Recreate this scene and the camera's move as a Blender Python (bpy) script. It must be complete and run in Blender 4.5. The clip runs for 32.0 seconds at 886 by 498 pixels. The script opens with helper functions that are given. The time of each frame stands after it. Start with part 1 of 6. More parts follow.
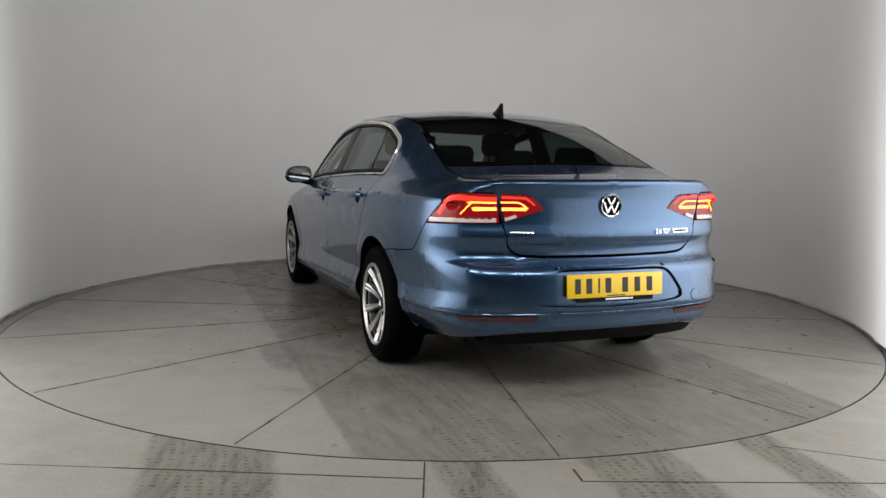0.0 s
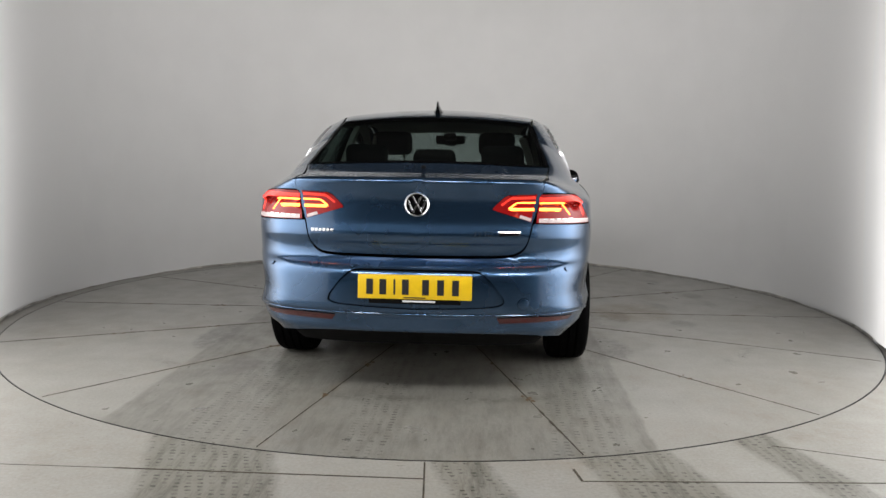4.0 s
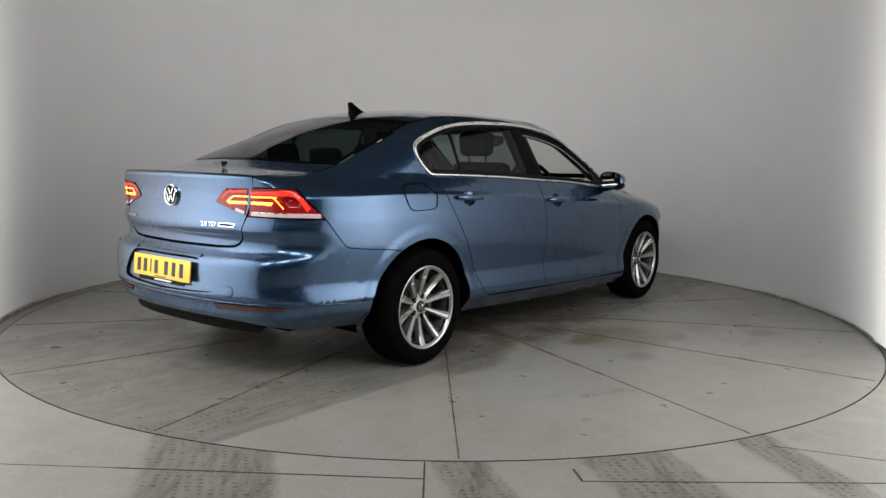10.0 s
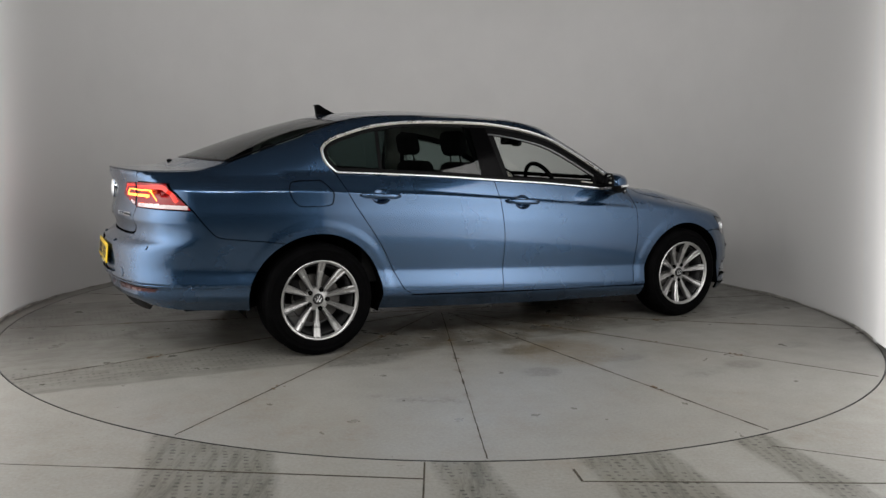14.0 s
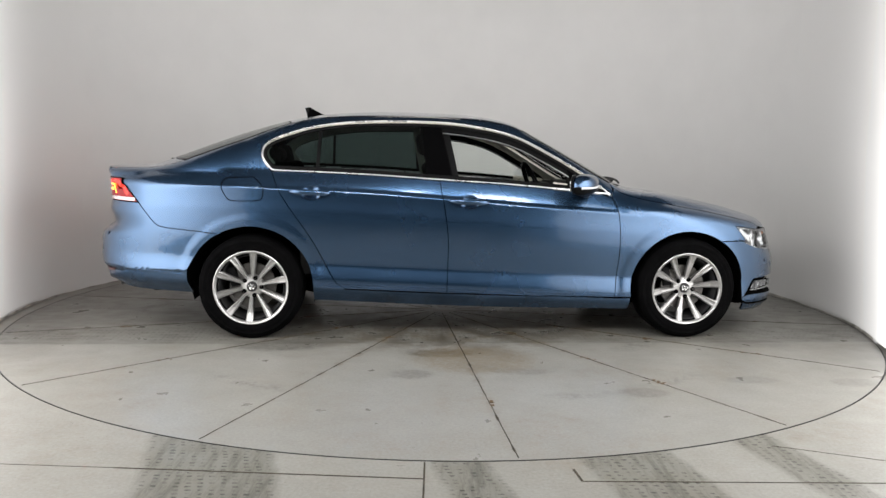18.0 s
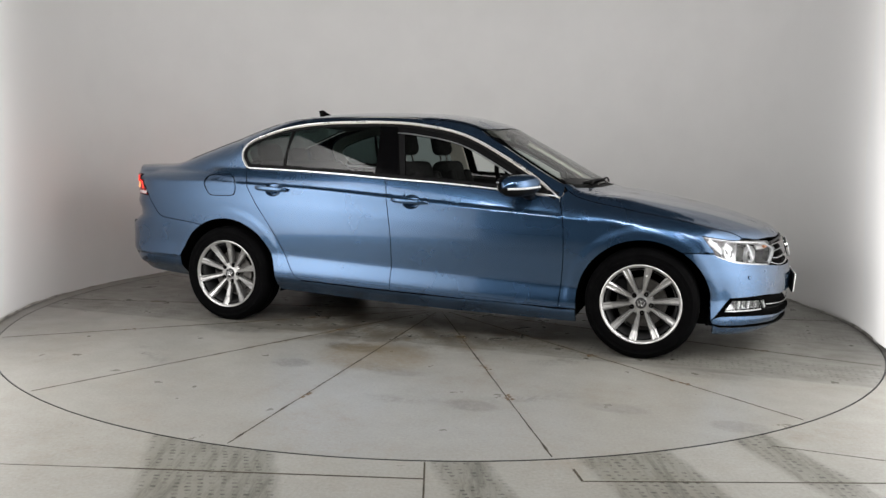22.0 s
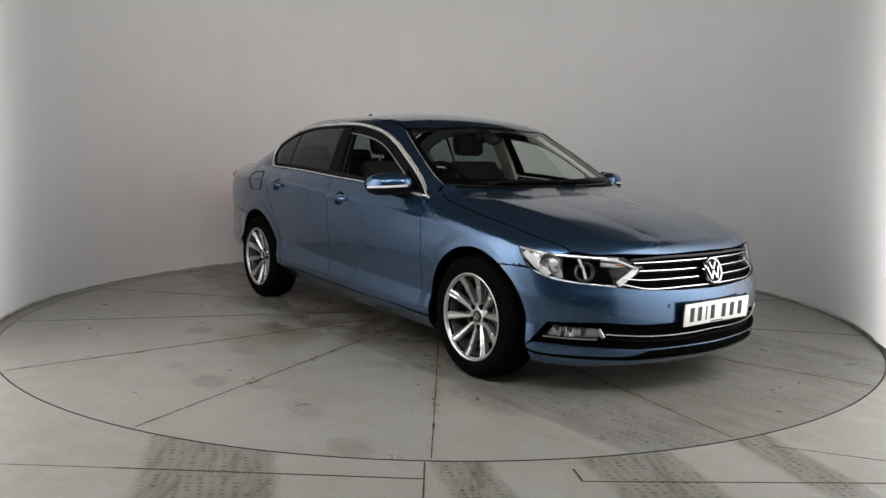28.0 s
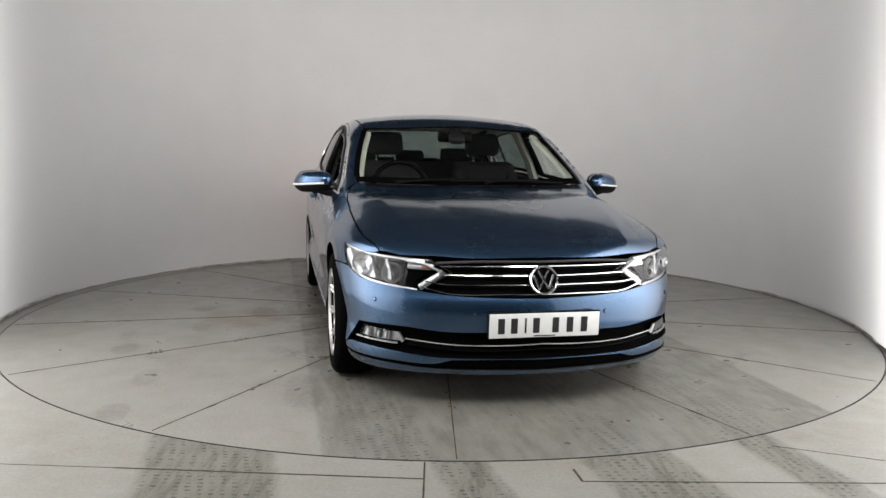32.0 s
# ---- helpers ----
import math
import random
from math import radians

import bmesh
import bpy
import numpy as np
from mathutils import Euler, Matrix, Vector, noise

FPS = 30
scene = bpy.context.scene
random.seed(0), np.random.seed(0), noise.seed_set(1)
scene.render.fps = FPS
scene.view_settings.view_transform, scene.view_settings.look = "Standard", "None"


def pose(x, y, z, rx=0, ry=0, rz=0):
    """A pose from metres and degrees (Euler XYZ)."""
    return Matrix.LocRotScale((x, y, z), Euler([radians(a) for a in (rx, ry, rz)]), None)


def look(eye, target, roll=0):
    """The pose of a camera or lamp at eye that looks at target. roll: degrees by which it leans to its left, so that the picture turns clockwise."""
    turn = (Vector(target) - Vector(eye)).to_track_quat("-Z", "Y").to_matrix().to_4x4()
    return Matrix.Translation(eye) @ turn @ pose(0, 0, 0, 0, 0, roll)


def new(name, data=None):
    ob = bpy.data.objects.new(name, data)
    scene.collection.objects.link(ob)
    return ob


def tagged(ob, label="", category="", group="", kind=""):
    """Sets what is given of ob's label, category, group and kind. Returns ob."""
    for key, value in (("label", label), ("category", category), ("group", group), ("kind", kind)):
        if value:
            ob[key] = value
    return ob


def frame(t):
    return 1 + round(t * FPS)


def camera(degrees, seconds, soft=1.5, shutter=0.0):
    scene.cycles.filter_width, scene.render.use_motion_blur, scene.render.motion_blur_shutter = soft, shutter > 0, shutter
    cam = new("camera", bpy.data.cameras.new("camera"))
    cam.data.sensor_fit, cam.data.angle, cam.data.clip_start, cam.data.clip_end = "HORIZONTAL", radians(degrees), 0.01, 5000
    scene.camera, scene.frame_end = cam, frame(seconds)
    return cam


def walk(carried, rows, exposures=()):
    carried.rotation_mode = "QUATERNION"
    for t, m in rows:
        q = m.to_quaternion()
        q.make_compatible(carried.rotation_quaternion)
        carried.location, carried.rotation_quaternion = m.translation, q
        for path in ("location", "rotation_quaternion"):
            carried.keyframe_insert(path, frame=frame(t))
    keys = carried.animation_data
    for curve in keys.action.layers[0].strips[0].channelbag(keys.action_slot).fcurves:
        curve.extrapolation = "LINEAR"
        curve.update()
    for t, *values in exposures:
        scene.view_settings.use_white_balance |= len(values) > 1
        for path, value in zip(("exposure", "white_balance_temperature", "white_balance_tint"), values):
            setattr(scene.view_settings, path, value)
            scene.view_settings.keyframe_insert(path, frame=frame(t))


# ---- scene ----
import mathutils
import mathutils.geometry

# ---- the camera stands still, the table turns ----
EYE = Vector((0.0, -5.828, 1.177))
WAY = Vector((math.sin(radians(0.196)) * math.cos(radians(6.955)), math.cos(radians(0.196)) * math.cos(radians(6.955)), -math.sin(radians(6.955))))
cam = camera(58.94, 32.0)
STAND = look(EYE, EYE + WAY, 0.875)
EXPOSURES = [(0.0, -0.02), (2.0, 0.0), (3.0, 0.25), (6.0, 0.35), (7.0, 0.0), (12.0, 0.0), (13.0, -0.2), (14.0, -0.18), (17.0, 0.3), (18.0, 0.56), (19.0, 0.73), (20.0, 0.73), (21.0, 0.6), (22.0, 0.36), (23.0, 0.12), (24.0, -0.3), (25.0, -0.3), (28.0, 0.0), (29.0, 0.05), (30.0, 0.1), (31.0, 0.4), (32.0, 0.4)]
walk(cam, [(0.0, STAND), (32.0, STAND)], EXPOSURES)

# ---- light: tall glowing panels at both sides of the booth's mouth, built with the walls ----
world = bpy.data.worlds.new("world")
scene.world = world
world.use_nodes = True
world.node_tree.nodes["Background"].inputs[0].default_value = (0.010, 0.010, 0.011, 1)
world.node_tree.nodes["Background"].inputs[1].default_value = 1.0


# ---- materials ----


def node_mat(name):
    m = bpy.data.materials.new(name)
    m.use_nodes = True
    t = m.node_tree
    return m, t, t.nodes["Principled BSDF"]


def link(t, a, b):
    t.links.new(a, b)


def noise_node(t, scale, detail=4.0, rough=0.55, coord="Object", stretch=None):
    c = t.nodes.new("ShaderNodeTexCoord")
    out = c.outputs[coord]
    if stretch:
        mp = t.nodes.new("ShaderNodeMapping")
        mp.inputs["Scale"].default_value = stretch
        link(t, out, mp.inputs[0])
        out = mp.outputs[0]
    n = t.nodes.new("ShaderNodeTexNoise")
    n.inputs["Scale"].default_value, n.inputs["Detail"].default_value, n.inputs["Roughness"].default_value = scale, detail, rough
    link(t, out, n.inputs["Vector"])
    return n.outputs["Fac"]


def ramp(t, fac, *stops):
    r = t.nodes.new("ShaderNodeValToRGB")
    e = r.color_ramp.elements
    while len(e) < len(stops):
        e.new(0.5)
    for el, (p, c) in zip(e, stops):
        el.position, el.color = p, (*c, 1) if not isinstance(c, float) else (c, c, c, 1)
    link(t, fac, r.inputs[0])
    return r.outputs[0]


def mix(t, fac, a, b, kind="MIX"):
    m = t.nodes.new("ShaderNodeMix")
    m.data_type, m.blend_type = "RGBA", kind
    for s, v in ((m.inputs[0], fac), (m.inputs[6], a), (m.inputs[7], b)):
        if isinstance(v, (int, float)):
            s.default_value = v
        elif isinstance(v, tuple):
            s.default_value = (*v, 1)
        else:
            link(t, v, s)
    return m.outputs[2]


def bump(t, b, height, strength, distance=0.01):
    n = t.nodes.new("ShaderNodeBump")
    n.inputs["Strength"].default_value, n.inputs["Distance"].default_value = strength, distance
    link(t, height, n.inputs["Height"])
    link(t, n.outputs[0], b.inputs["Normal"])


def plain(name, colour, rough=0.5, metal=0.0, vary=0.12, scale=30.0, relief=0.0, coat=0.0, spec=0.5):
    """A surface with slight mottling in colour and gloss, and relief."""
    m, t, b = node_mat(name)
    f = noise_node(t, scale)
    lo, hi = tuple(c * (1 - vary) for c in colour), tuple(min(1, c * (1 + vary)) for c in colour)
    link(t, ramp(t, f, (0.3, lo), (0.7, hi)), b.inputs["Base Color"])
    g = noise_node(t, scale * 0.3)
    link(t, ramp(t, g, (0.3, max(rough - 0.06, 0.02)), (0.7, min(rough + 0.06, 1.0))), b.inputs["Roughness"])
    b.inputs["Metallic"].default_value = metal
    b.inputs["Specular IOR Level"].default_value = spec
    b.inputs["Coat Weight"].default_value = coat
    b.inputs["Coat Roughness"].default_value = 0.03
    if relief:
        bump(t, b, noise_node(t, scale * 6, 3), relief, 0.004)
    return m


def glow(name, colour, strength, base=(0.3, 0.02, 0.02)):
    m, t, b = node_mat(name)
    b.inputs["Base Color"].default_value = (*base, 1)
    b.inputs["Emission Color"].default_value = (*colour, 1)
    b.inputs["Emission Strength"].default_value = strength
    b.inputs["Roughness"].default_value = 0.2
    return m


def glass(name, tint, gloss_rough=0.01):
    """A thin pane: tinted see-through with the sheen of glass."""
    m = bpy.data.materials.new(name)
    m.use_nodes = True
    t = m.node_tree
    t.nodes.remove(t.nodes["Principled BSDF"])
    a, g, x = t.nodes.new("ShaderNodeBsdfTransparent"), t.nodes.new("ShaderNodeBsdfGlossy"), t.nodes.new("ShaderNodeMixShader")
    w, p, k = t.nodes.new("ShaderNodeLayerWeight"), t.nodes.new("ShaderNodeMath"), t.nodes.new("ShaderNodeMath")
    a.inputs[0].default_value = (*tint, 1)
    g.inputs["Roughness"].default_value = gloss_rough
    w.inputs[0].default_value = 0.5
    p.operation, p.inputs[1].default_value = "POWER", 5.0
    k.operation, k.inputs[1].default_value, k.inputs[2].default_value = "MULTIPLY_ADD", 0.9, 0.045
    link(t, w.outputs["Facing"], p.inputs[0])
    link(t, p.outputs[0], k.inputs[0])
    link(t, k.outputs[0], x.inputs[0])
    link(t, a.outputs[0], x.inputs[1])
    link(t, g.outputs[0], x.inputs[2])
    link(t, x.outputs[0], t.nodes["Material Output"].inputs[0])
    return m


def paint_mat():
    m, t, b = node_mat("blue_metallic_paint")
    flake = noise_node(t, 250, 2)
    link(t, ramp(t, flake, (0.35, (0.039, 0.09, 0.176)), (0.7, (0.05, 0.106, 0.202))), b.inputs["Base Color"])
    b.inputs["Metallic"].default_value = 0.9
    link(t, ramp(t, noise_node(t, 3), (0.3, 0.26), (0.7, 0.28)), b.inputs["Roughness"])
    b.inputs["Coat Weight"].default_value = 1.0
    b.inputs["Coat Roughness"].default_value = 0.09
    return m


PAINT = paint_mat()
BLACK = plain("black_plastic", (0.004, 0.004, 0.0043), 0.5, vary=0.2, relief=0.1, spec=0.08)
GLOSS_BLACK = plain("gloss_black", (0.002, 0.002, 0.0022), 0.12, vary=0.1, spec=0.035)
DARK = plain("lining_and_gap_shade", (0.002, 0.002, 0.002), 0.9, spec=0.03)
CHROME = plain("chrome", (0.82, 0.83, 0.84), 0.14, 1.0, vary=0.03)
STRIP = plain("bright_strip", (0.88, 0.88, 0.89), 0.3, 0.75, vary=0.03)
SATIN = plain("satin_silver", (0.55, 0.56, 0.57), 0.3, 0.9, vary=0.05)
ALLOY = plain("silver_alloy", (0.46, 0.457, 0.452), 0.33, 0.85, vary=0.06, coat=0.3)
ALLOY_DARK = plain("dull_barrel_metal", (0.03, 0.03, 0.031), 0.55, 0.5, vary=0.1)
RUBBER = plain("tyre_rubber", (0.0022, 0.0022, 0.0024), 0.7, vary=0.35, scale=14, relief=0.15, spec=0.02)
STEEL = plain("brake_steel", (0.1, 0.095, 0.09), 0.5, 0.9, vary=0.3)
TINTED = glass("privacy_glass", (0.2, 0.25, 0.243))
CLEAR = glass("clear_glass", (0.84, 0.89, 0.86))
LENS = glass("clear_lens", (0.93, 0.94, 0.95))
SEAT = plain("dark_seat_fabric", (0.016, 0.016, 0.016), 0.85, vary=0.3, scale=90, relief=0.4, spec=0.15)
TRIM = plain("dark_trim", (0.011, 0.011, 0.011), 0.6, vary=0.2, relief=0.2, spec=0.2)
CREAM = plain("cream_lining", (0.7, 0.665, 0.59), 0.85, vary=0.06, scale=60, relief=0.2)

# ---- the shape of the car's skin: x forward, y to its left, z up, from the middle between the axles ----

def curve(*pts):
    """A smooth curve through (x, y) points, as a function on arrays."""
    xs, ys = np.array(pts, float).T
    m = np.gradient(ys, xs)
    d = np.diff(ys) / np.diff(xs)
    for i in range(len(d)):
        if i > 0 and d[i] * d[i - 1] <= 0:
            m[i] = 0
        lim = 3 * abs(d[i])
        m[i], m[i + 1] = np.clip(m[i], -lim, lim), np.clip(m[i + 1], -lim, lim)

    def f(x):
        x = np.clip(x, xs[0], xs[-1])
        i = np.clip(np.searchsorted(xs, x) - 1, 0, len(d) - 1)
        h = xs[i + 1] - xs[i]
        t = (x - xs[i]) / h
        return ((1 + 2 * t) * (1 - t) ** 2 * ys[i] + t * (1 - t) ** 2 * h * m[i]
                + t * t * (3 - 2 * t) * ys[i + 1] + t * t * (t - 1) * h * m[i + 1])
    return f


# the centre line from the boot lip over the roof to the bonnet's nose
top_line = curve((-2.6, 1.05), (-2.44, 1.066), (-2.3, 1.068), (-2.15, 1.082), (-2.07, 1.106), (-1.95, 1.152), (-1.74, 1.232), (-1.53, 1.306), (-1.32, 1.368), (-1.11, 1.418),
                 (-0.9, 1.446), (-0.5, 1.464), (-0.1, 1.456), (0.15, 1.432), (0.33, 1.388), (0.54, 1.281), (0.75, 1.166), (0.95, 1.055), (1.08, 0.986),
                 (1.16, 0.964), (1.4, 0.928), (1.6, 0.893), (1.8, 0.85), (2.0, 0.79), (2.18, 0.718), (2.3, 0.62), (2.5, 0.4))
belt_z = curve((-2.5, 1.0), (-1.9, 1.03), (-1.28, 1.054), (-0.99, 1.045), (-0.22, 1.01), (0.61, 0.953), (0.9, 0.925), (1.2, 0.88), (1.75, 0.8), (2.3, 0.68))
belt_y = curve((-2.5, 0.64), (-2.1, 0.735), (-1.7, 0.775), (-1.28, 0.795), (-0.7, 0.827), (-0.22, 0.84), (0.4, 0.835), (0.89, 0.817), (1.2, 0.805),
               (1.6, 0.79), (2.0, 0.72), (2.3, 0.6))
crease_z = curve((-2.5, 0.94), (-2.04, 0.957), (-1.55, 0.957), (-1.2, 0.945), (-0.77, 0.931), (-0.2, 0.893), (0.3, 0.855), (0.92, 0.813), (1.15, 0.79), (2.3, 0.66))
crease_y = curve((-2.6, 0.66), (-2.45, 0.7), (-2.3, 0.755), (-2.08, 0.815), (-1.8, 0.86), (-1.4, 0.883), (-0.8, 0.89), (0.0, 0.893), (0.9, 0.888),
                 (1.4, 0.884), (1.73, 0.862), (2.0, 0.8), (2.3, 0.69))
flank = curve((0.1, -0.14), (0.19, -0.078), (0.23, -0.046), (0.262, -0.018), (0.285, -0.003), (0.305, 0.003), (0.335, 0.0045), (0.355, 0.003), (0.37, 0.0), (0.405, -0.0085),
              (0.432, -0.0145), (0.44, -0.0152), (0.448, -0.0148), (0.5, -0.0085), (0.62, 0.005), (0.75, 0.009), (0.84, 0.004), (1.0, 0.0))
rear_line = curve((0.15, -2.3), (0.28, -2.36), (0.345, -2.395), (0.352, -2.425), (0.4, -2.44), (0.438, -2.452), (0.446, -2.466), (0.5, -2.472), (0.6, -2.47),
                  (0.625, -2.467), (0.645, -2.459), (0.662, -2.44), (0.676, -2.415), (0.69, -2.392), (0.704, -2.383), (0.75, -2.39), (0.785, -2.408), (0.8, -2.412), (0.82, -2.408), (0.85, -2.399), (0.95, -2.394), (1.0, -2.404), (1.04, -2.418), (1.065, -2.434), (1.15, -2.46))
nose_line = curve((0.1, 2.09), (0.16, 2.18), (0.19, 2.228), (0.22, 2.24), (0.25, 2.25), (0.3, 2.245), (0.36, 2.25), (0.45, 2.252), (0.51, 2.245), (0.55, 2.23),
                  (0.62, 2.208), (0.7, 2.178), (0.75, 2.15), (0.9, 2.05))
crown = curve((-2.5, 0.01), (-1.9, 0.03), (-1.2, 0.1), (-0.5, 0.14), (0.1, 0.12), (0.5, 0.05), (0.9, 0.04), (1.2, 0.04), (1.6, 0.07), (2.2, 0.14))
ridge_y = curve((0.95, 0.665), (1.2, 0.635), (1.6, 0.572), (2.0, 0.5), (2.25, 0.45))
AXLES = ((-1.395, 0.385), (1.395, 0.374))


def smax(a, b, k):
    h = np.maximum(k - np.abs(a - b), 0) / k
    return np.maximum(a, b) + h * h * k / 4


def smooth_step(t):
    t = np.clip(t, 0, 1)
    return t * t * (3 - 2 * t)


def outside(x, y, z):
    """How far a place is outside the car's skin, about in metres."""
    ay = np.abs(y)
    q = (ay / 0.65) ** 2
    xp = x + 0.085 * q * np.clip((x - 0.1) / 0.3, 0, 1) * np.clip((2.2 - x) / 0.8, 0.25, 1) - 0.19 * q * np.clip((-0.95 - x) / 0.5, 0, 1)
    top = z - top_line(xp) + crown(x) * ay ** 2
    # the two ridges of the bonnet
    off = ay - ridge_y(x)
    top = top - 0.012 * smooth_step((x - 1.0) / 0.25) * np.clip(1 - np.where(off > 0, np.sqrt(off * off + 2e-5) / 0.13, np.sqrt(off * off + 2e-5) / 0.26), 0, 1)
    zb, zc, yb, yc = belt_z(x), crease_z(x), belt_y(x), crease_y(x)
    low = yc + flank(np.minimum(z + 0.04 * x, 1.0)) * np.clip((zc - z) / 0.12, 0, 1)
    low = low - smooth_step((-1.72 - x) / 0.08) * (0.012 * smooth_step((0.436 - z) / 0.016) + 0.22 * np.maximum(0.43 - z, 0))
    t = np.clip((z - zc) / (zb - zc), 0, 1)
    mid = yc - 0.011 * np.clip(t / 0.16, 0, 1) * np.clip((1.15 - x) / 0.35, 0, 1) + (yb - yc + 0.011) * t ** (1.3 + 1.2 * smooth_step((x - 0.85) / 0.4) + 0.4 * smooth_step((-1.3 - x) / 0.3))
    d = np.maximum(z - zb, 0)
    ys = np.where(z < zc, low, mid - 0.36 * d - 0.25 * d * d)
    for xw, rw in AXLES:
        r = np.hypot(x - xw, z - 0.325) - rw
        ys = ys + 0.005 * smooth_step((0.092 - r) / 0.055) * np.clip((z - 0.2) / 0.15, 0, 1)
    side = ay - ys
    nose = x - nose_line(z) + 0.1 * (ay / 0.5) ** 2 + 0.05 * (ay / 0.75) ** 6
    tail = rear_line(z) + 0.05 * (ay / 0.5) ** 2 + 0.06 * (ay / 0.75) ** 6 - x
    body = smax(top, side, np.clip(0.07 + 0.05 * np.abs(x + 0.3), 0.07, 0.13))
    return smax(smax(body, nose, np.where(z > 0.64, 0.05, 0.13)), tail, np.where(z > 0.95, 0.035, 0.12))


def normals(p):
    e = 2e-3
    g = np.stack([outside(*(p + e * np.eye(3)[i]).T) - outside(*(p - e * np.eye(3)[i]).T) for i in range(3)], 1)
    return g / np.linalg.norm(g, axis=1)[:, None]


def bisect(o, d, lo, hi):
    lo, hi = np.full(len(o), lo), np.full(len(o), hi)
    for _ in range(30):
        m = (lo + hi) / 2
        inside = outside(*(o + d * m[:, None]).T) < 0
        lo, hi = np.where(inside, m, lo), np.where(inside, hi, m)
    return o + d * hi[:, None]


AX, RAD = 1.45, 0.85
TIP = AX + RAD * math.pi / 2


def on_band(p):
    """Places on the skin's right side from (s, z): s is x along the side and goes on round nose and tail to the middle at +-TIP."""
    p = np.array(p, float)
    s, z = p.T
    a = np.clip(np.abs(s) - AX, 0, None) / RAD * np.sign(s)
    o = np.stack([np.clip(s, -AX, AX), 0 * s, z], 1)
    d = np.stack([np.sin(a), -np.cos(a), 0 * s], 1)
    return bisect(o, d, 0.05, 1.6)


def on_top(p):
    """Places on the skin from above, from (x, y)."""
    p = np.array(p, float)
    o = np.stack([p[:, 0], p[:, 1], np.where(p[:, 0] < -2.2, 1.02, 0.55)], 1)
    return bisect(o, np.tile([0.0, 0.0, 1.0], (len(p), 1)), 0.0, 1.2)


def to_band(p):
    p = np.array(p, float)
    over = np.abs(p[:, 0]) - AX
    a = np.arctan2(np.maximum(over, 0), np.abs(p[:, 1]))
    return np.stack([np.sign(p[:, 0]) * np.where(over > 0, AX + RAD * a, np.abs(p[:, 0])), p[:, 2]], 1)

# ---- building helpers ----


def part(name, data, material, parent, label=""):
    """Links a mesh, or a bmesh, as one part under its thing."""
    if isinstance(data, bmesh.types.BMesh):
        me = bpy.data.meshes.new(name)
        bmesh.ops.recalc_face_normals(data, faces=data.faces)
        data.to_mesh(me)
        data.free()
    else:
        me = data
    if material and not me.materials:
        me.materials.append(material)
        if "edge" in me.keys():
            me.materials.append(DARK)
    ob = new(name, me)
    ob.parent = parent
    if label:
        tagged(ob, label)
    return ob


def smooth(me, angle=35):
    me.polygons.foreach_set("use_smooth", [True] * len(me.polygons))
    me.set_sharp_from_angle(angle=radians(angle))
    return me


def mesh_of(name, verts, faces, angle=35):
    me = bpy.data.meshes.new(name)
    me.from_pydata([tuple(map(float, v)) for v in verts], [], faces)
    me.validate()
    bm = bmesh.new()
    bm.from_mesh(me)
    bmesh.ops.recalc_face_normals(bm, faces=bm.faces)
    bm.to_mesh(me)
    bm.free()
    return smooth(me, angle)


def bevel_box(sx, sy, sz, r=0.01, seg=2, m=Matrix()):
    bm = bmesh.new()
    bmesh.ops.create_cube(bm, size=1)
    bmesh.ops.scale(bm, vec=(sx, sy, sz), verts=bm.verts)
    if r:
        bmesh.ops.bevel(bm, geom=bm.edges[:], offset=r, segments=seg, affect="EDGES", profile=0.5)
    bmesh.ops.transform(bm, matrix=m, verts=bm.verts)
    return bm


def box_mesh(name, sx, sy, sz, r=0.01, seg=2, m=Matrix()):
    bm = bevel_box(sx, sy, sz, r, seg, m)
    me = bpy.data.meshes.new(name)
    bm.to_mesh(me)
    bm.free()
    return smooth(me)


def lathe(name, profile, n=64, angle=30):
    """Turns (radius, y) points round the y axis."""
    verts, faces, k = [], [], len(profile)
    for i in range(n):
        a = 2 * math.pi * i / n
        verts += [(r * math.cos(a), y, r * math.sin(a)) for r, y in profile]
    for i in range(n):
        j = (i + 1) % n
        faces += [(i * k + q, i * k + q + 1, j * k + q + 1, j * k + q) for q in range(k - 1)]
    return mesh_of(name, verts, faces, angle)


def spline(pts, step=0.02, closed=True):
    """A smooth outline through (a, b) points; a third value of 1 marks a sharp corner."""
    n, out = len(pts), []
    P = [np.array(p[:2], float) for p in pts]
    sharp = [len(p) > 2 for p in pts]
    for i in range(n if closed else n - 1):
        j = (i + 1) % n
        a, b = P[i], P[j]
        before = P[i - 1] if (closed or i > 0) else a
        after = P[(j + 1) % n] if (closed or j < n - 1) else b
        d = np.linalg.norm(b - a)
        ta = (b - a) if sharp[i] else (b - before) * d / max(d + np.linalg.norm(a - before), 1e-9)
        tb = (b - a) if sharp[j] else (after - a) * d / max(d + np.linalg.norm(after - b), 1e-9)
        k = max(1, int(round(d / step)))
        for q in range(k):
            t = q / k
            out.append((2 * t ** 3 - 3 * t * t + 1) * a + (t ** 3 - 2 * t * t + t) * ta + (3 * t * t - 2 * t ** 3) * b + (t ** 3 - t * t) * tb)
    if not closed:
        out.append(P[-1])
    return np.array(out)


def within(p, poly):
    x, y = p[:, 0][:, None], p[:, 1][:, None]
    a, b = poly, np.roll(poly, -1, 0)
    c = ((a[:, 1] > y) != (b[:, 1] > y)) & (x < (b[:, 0] - a[:, 0]) * (y - a[:, 1]) / (b[:, 1] - a[:, 1] + 1e-12) + a[:, 0])
    return c.sum(1) % 2 == 1


def area_of(poly):
    x, y = poly.T
    return 0.5 * np.sum(x * np.roll(y, -1) - y * np.roll(x, -1))


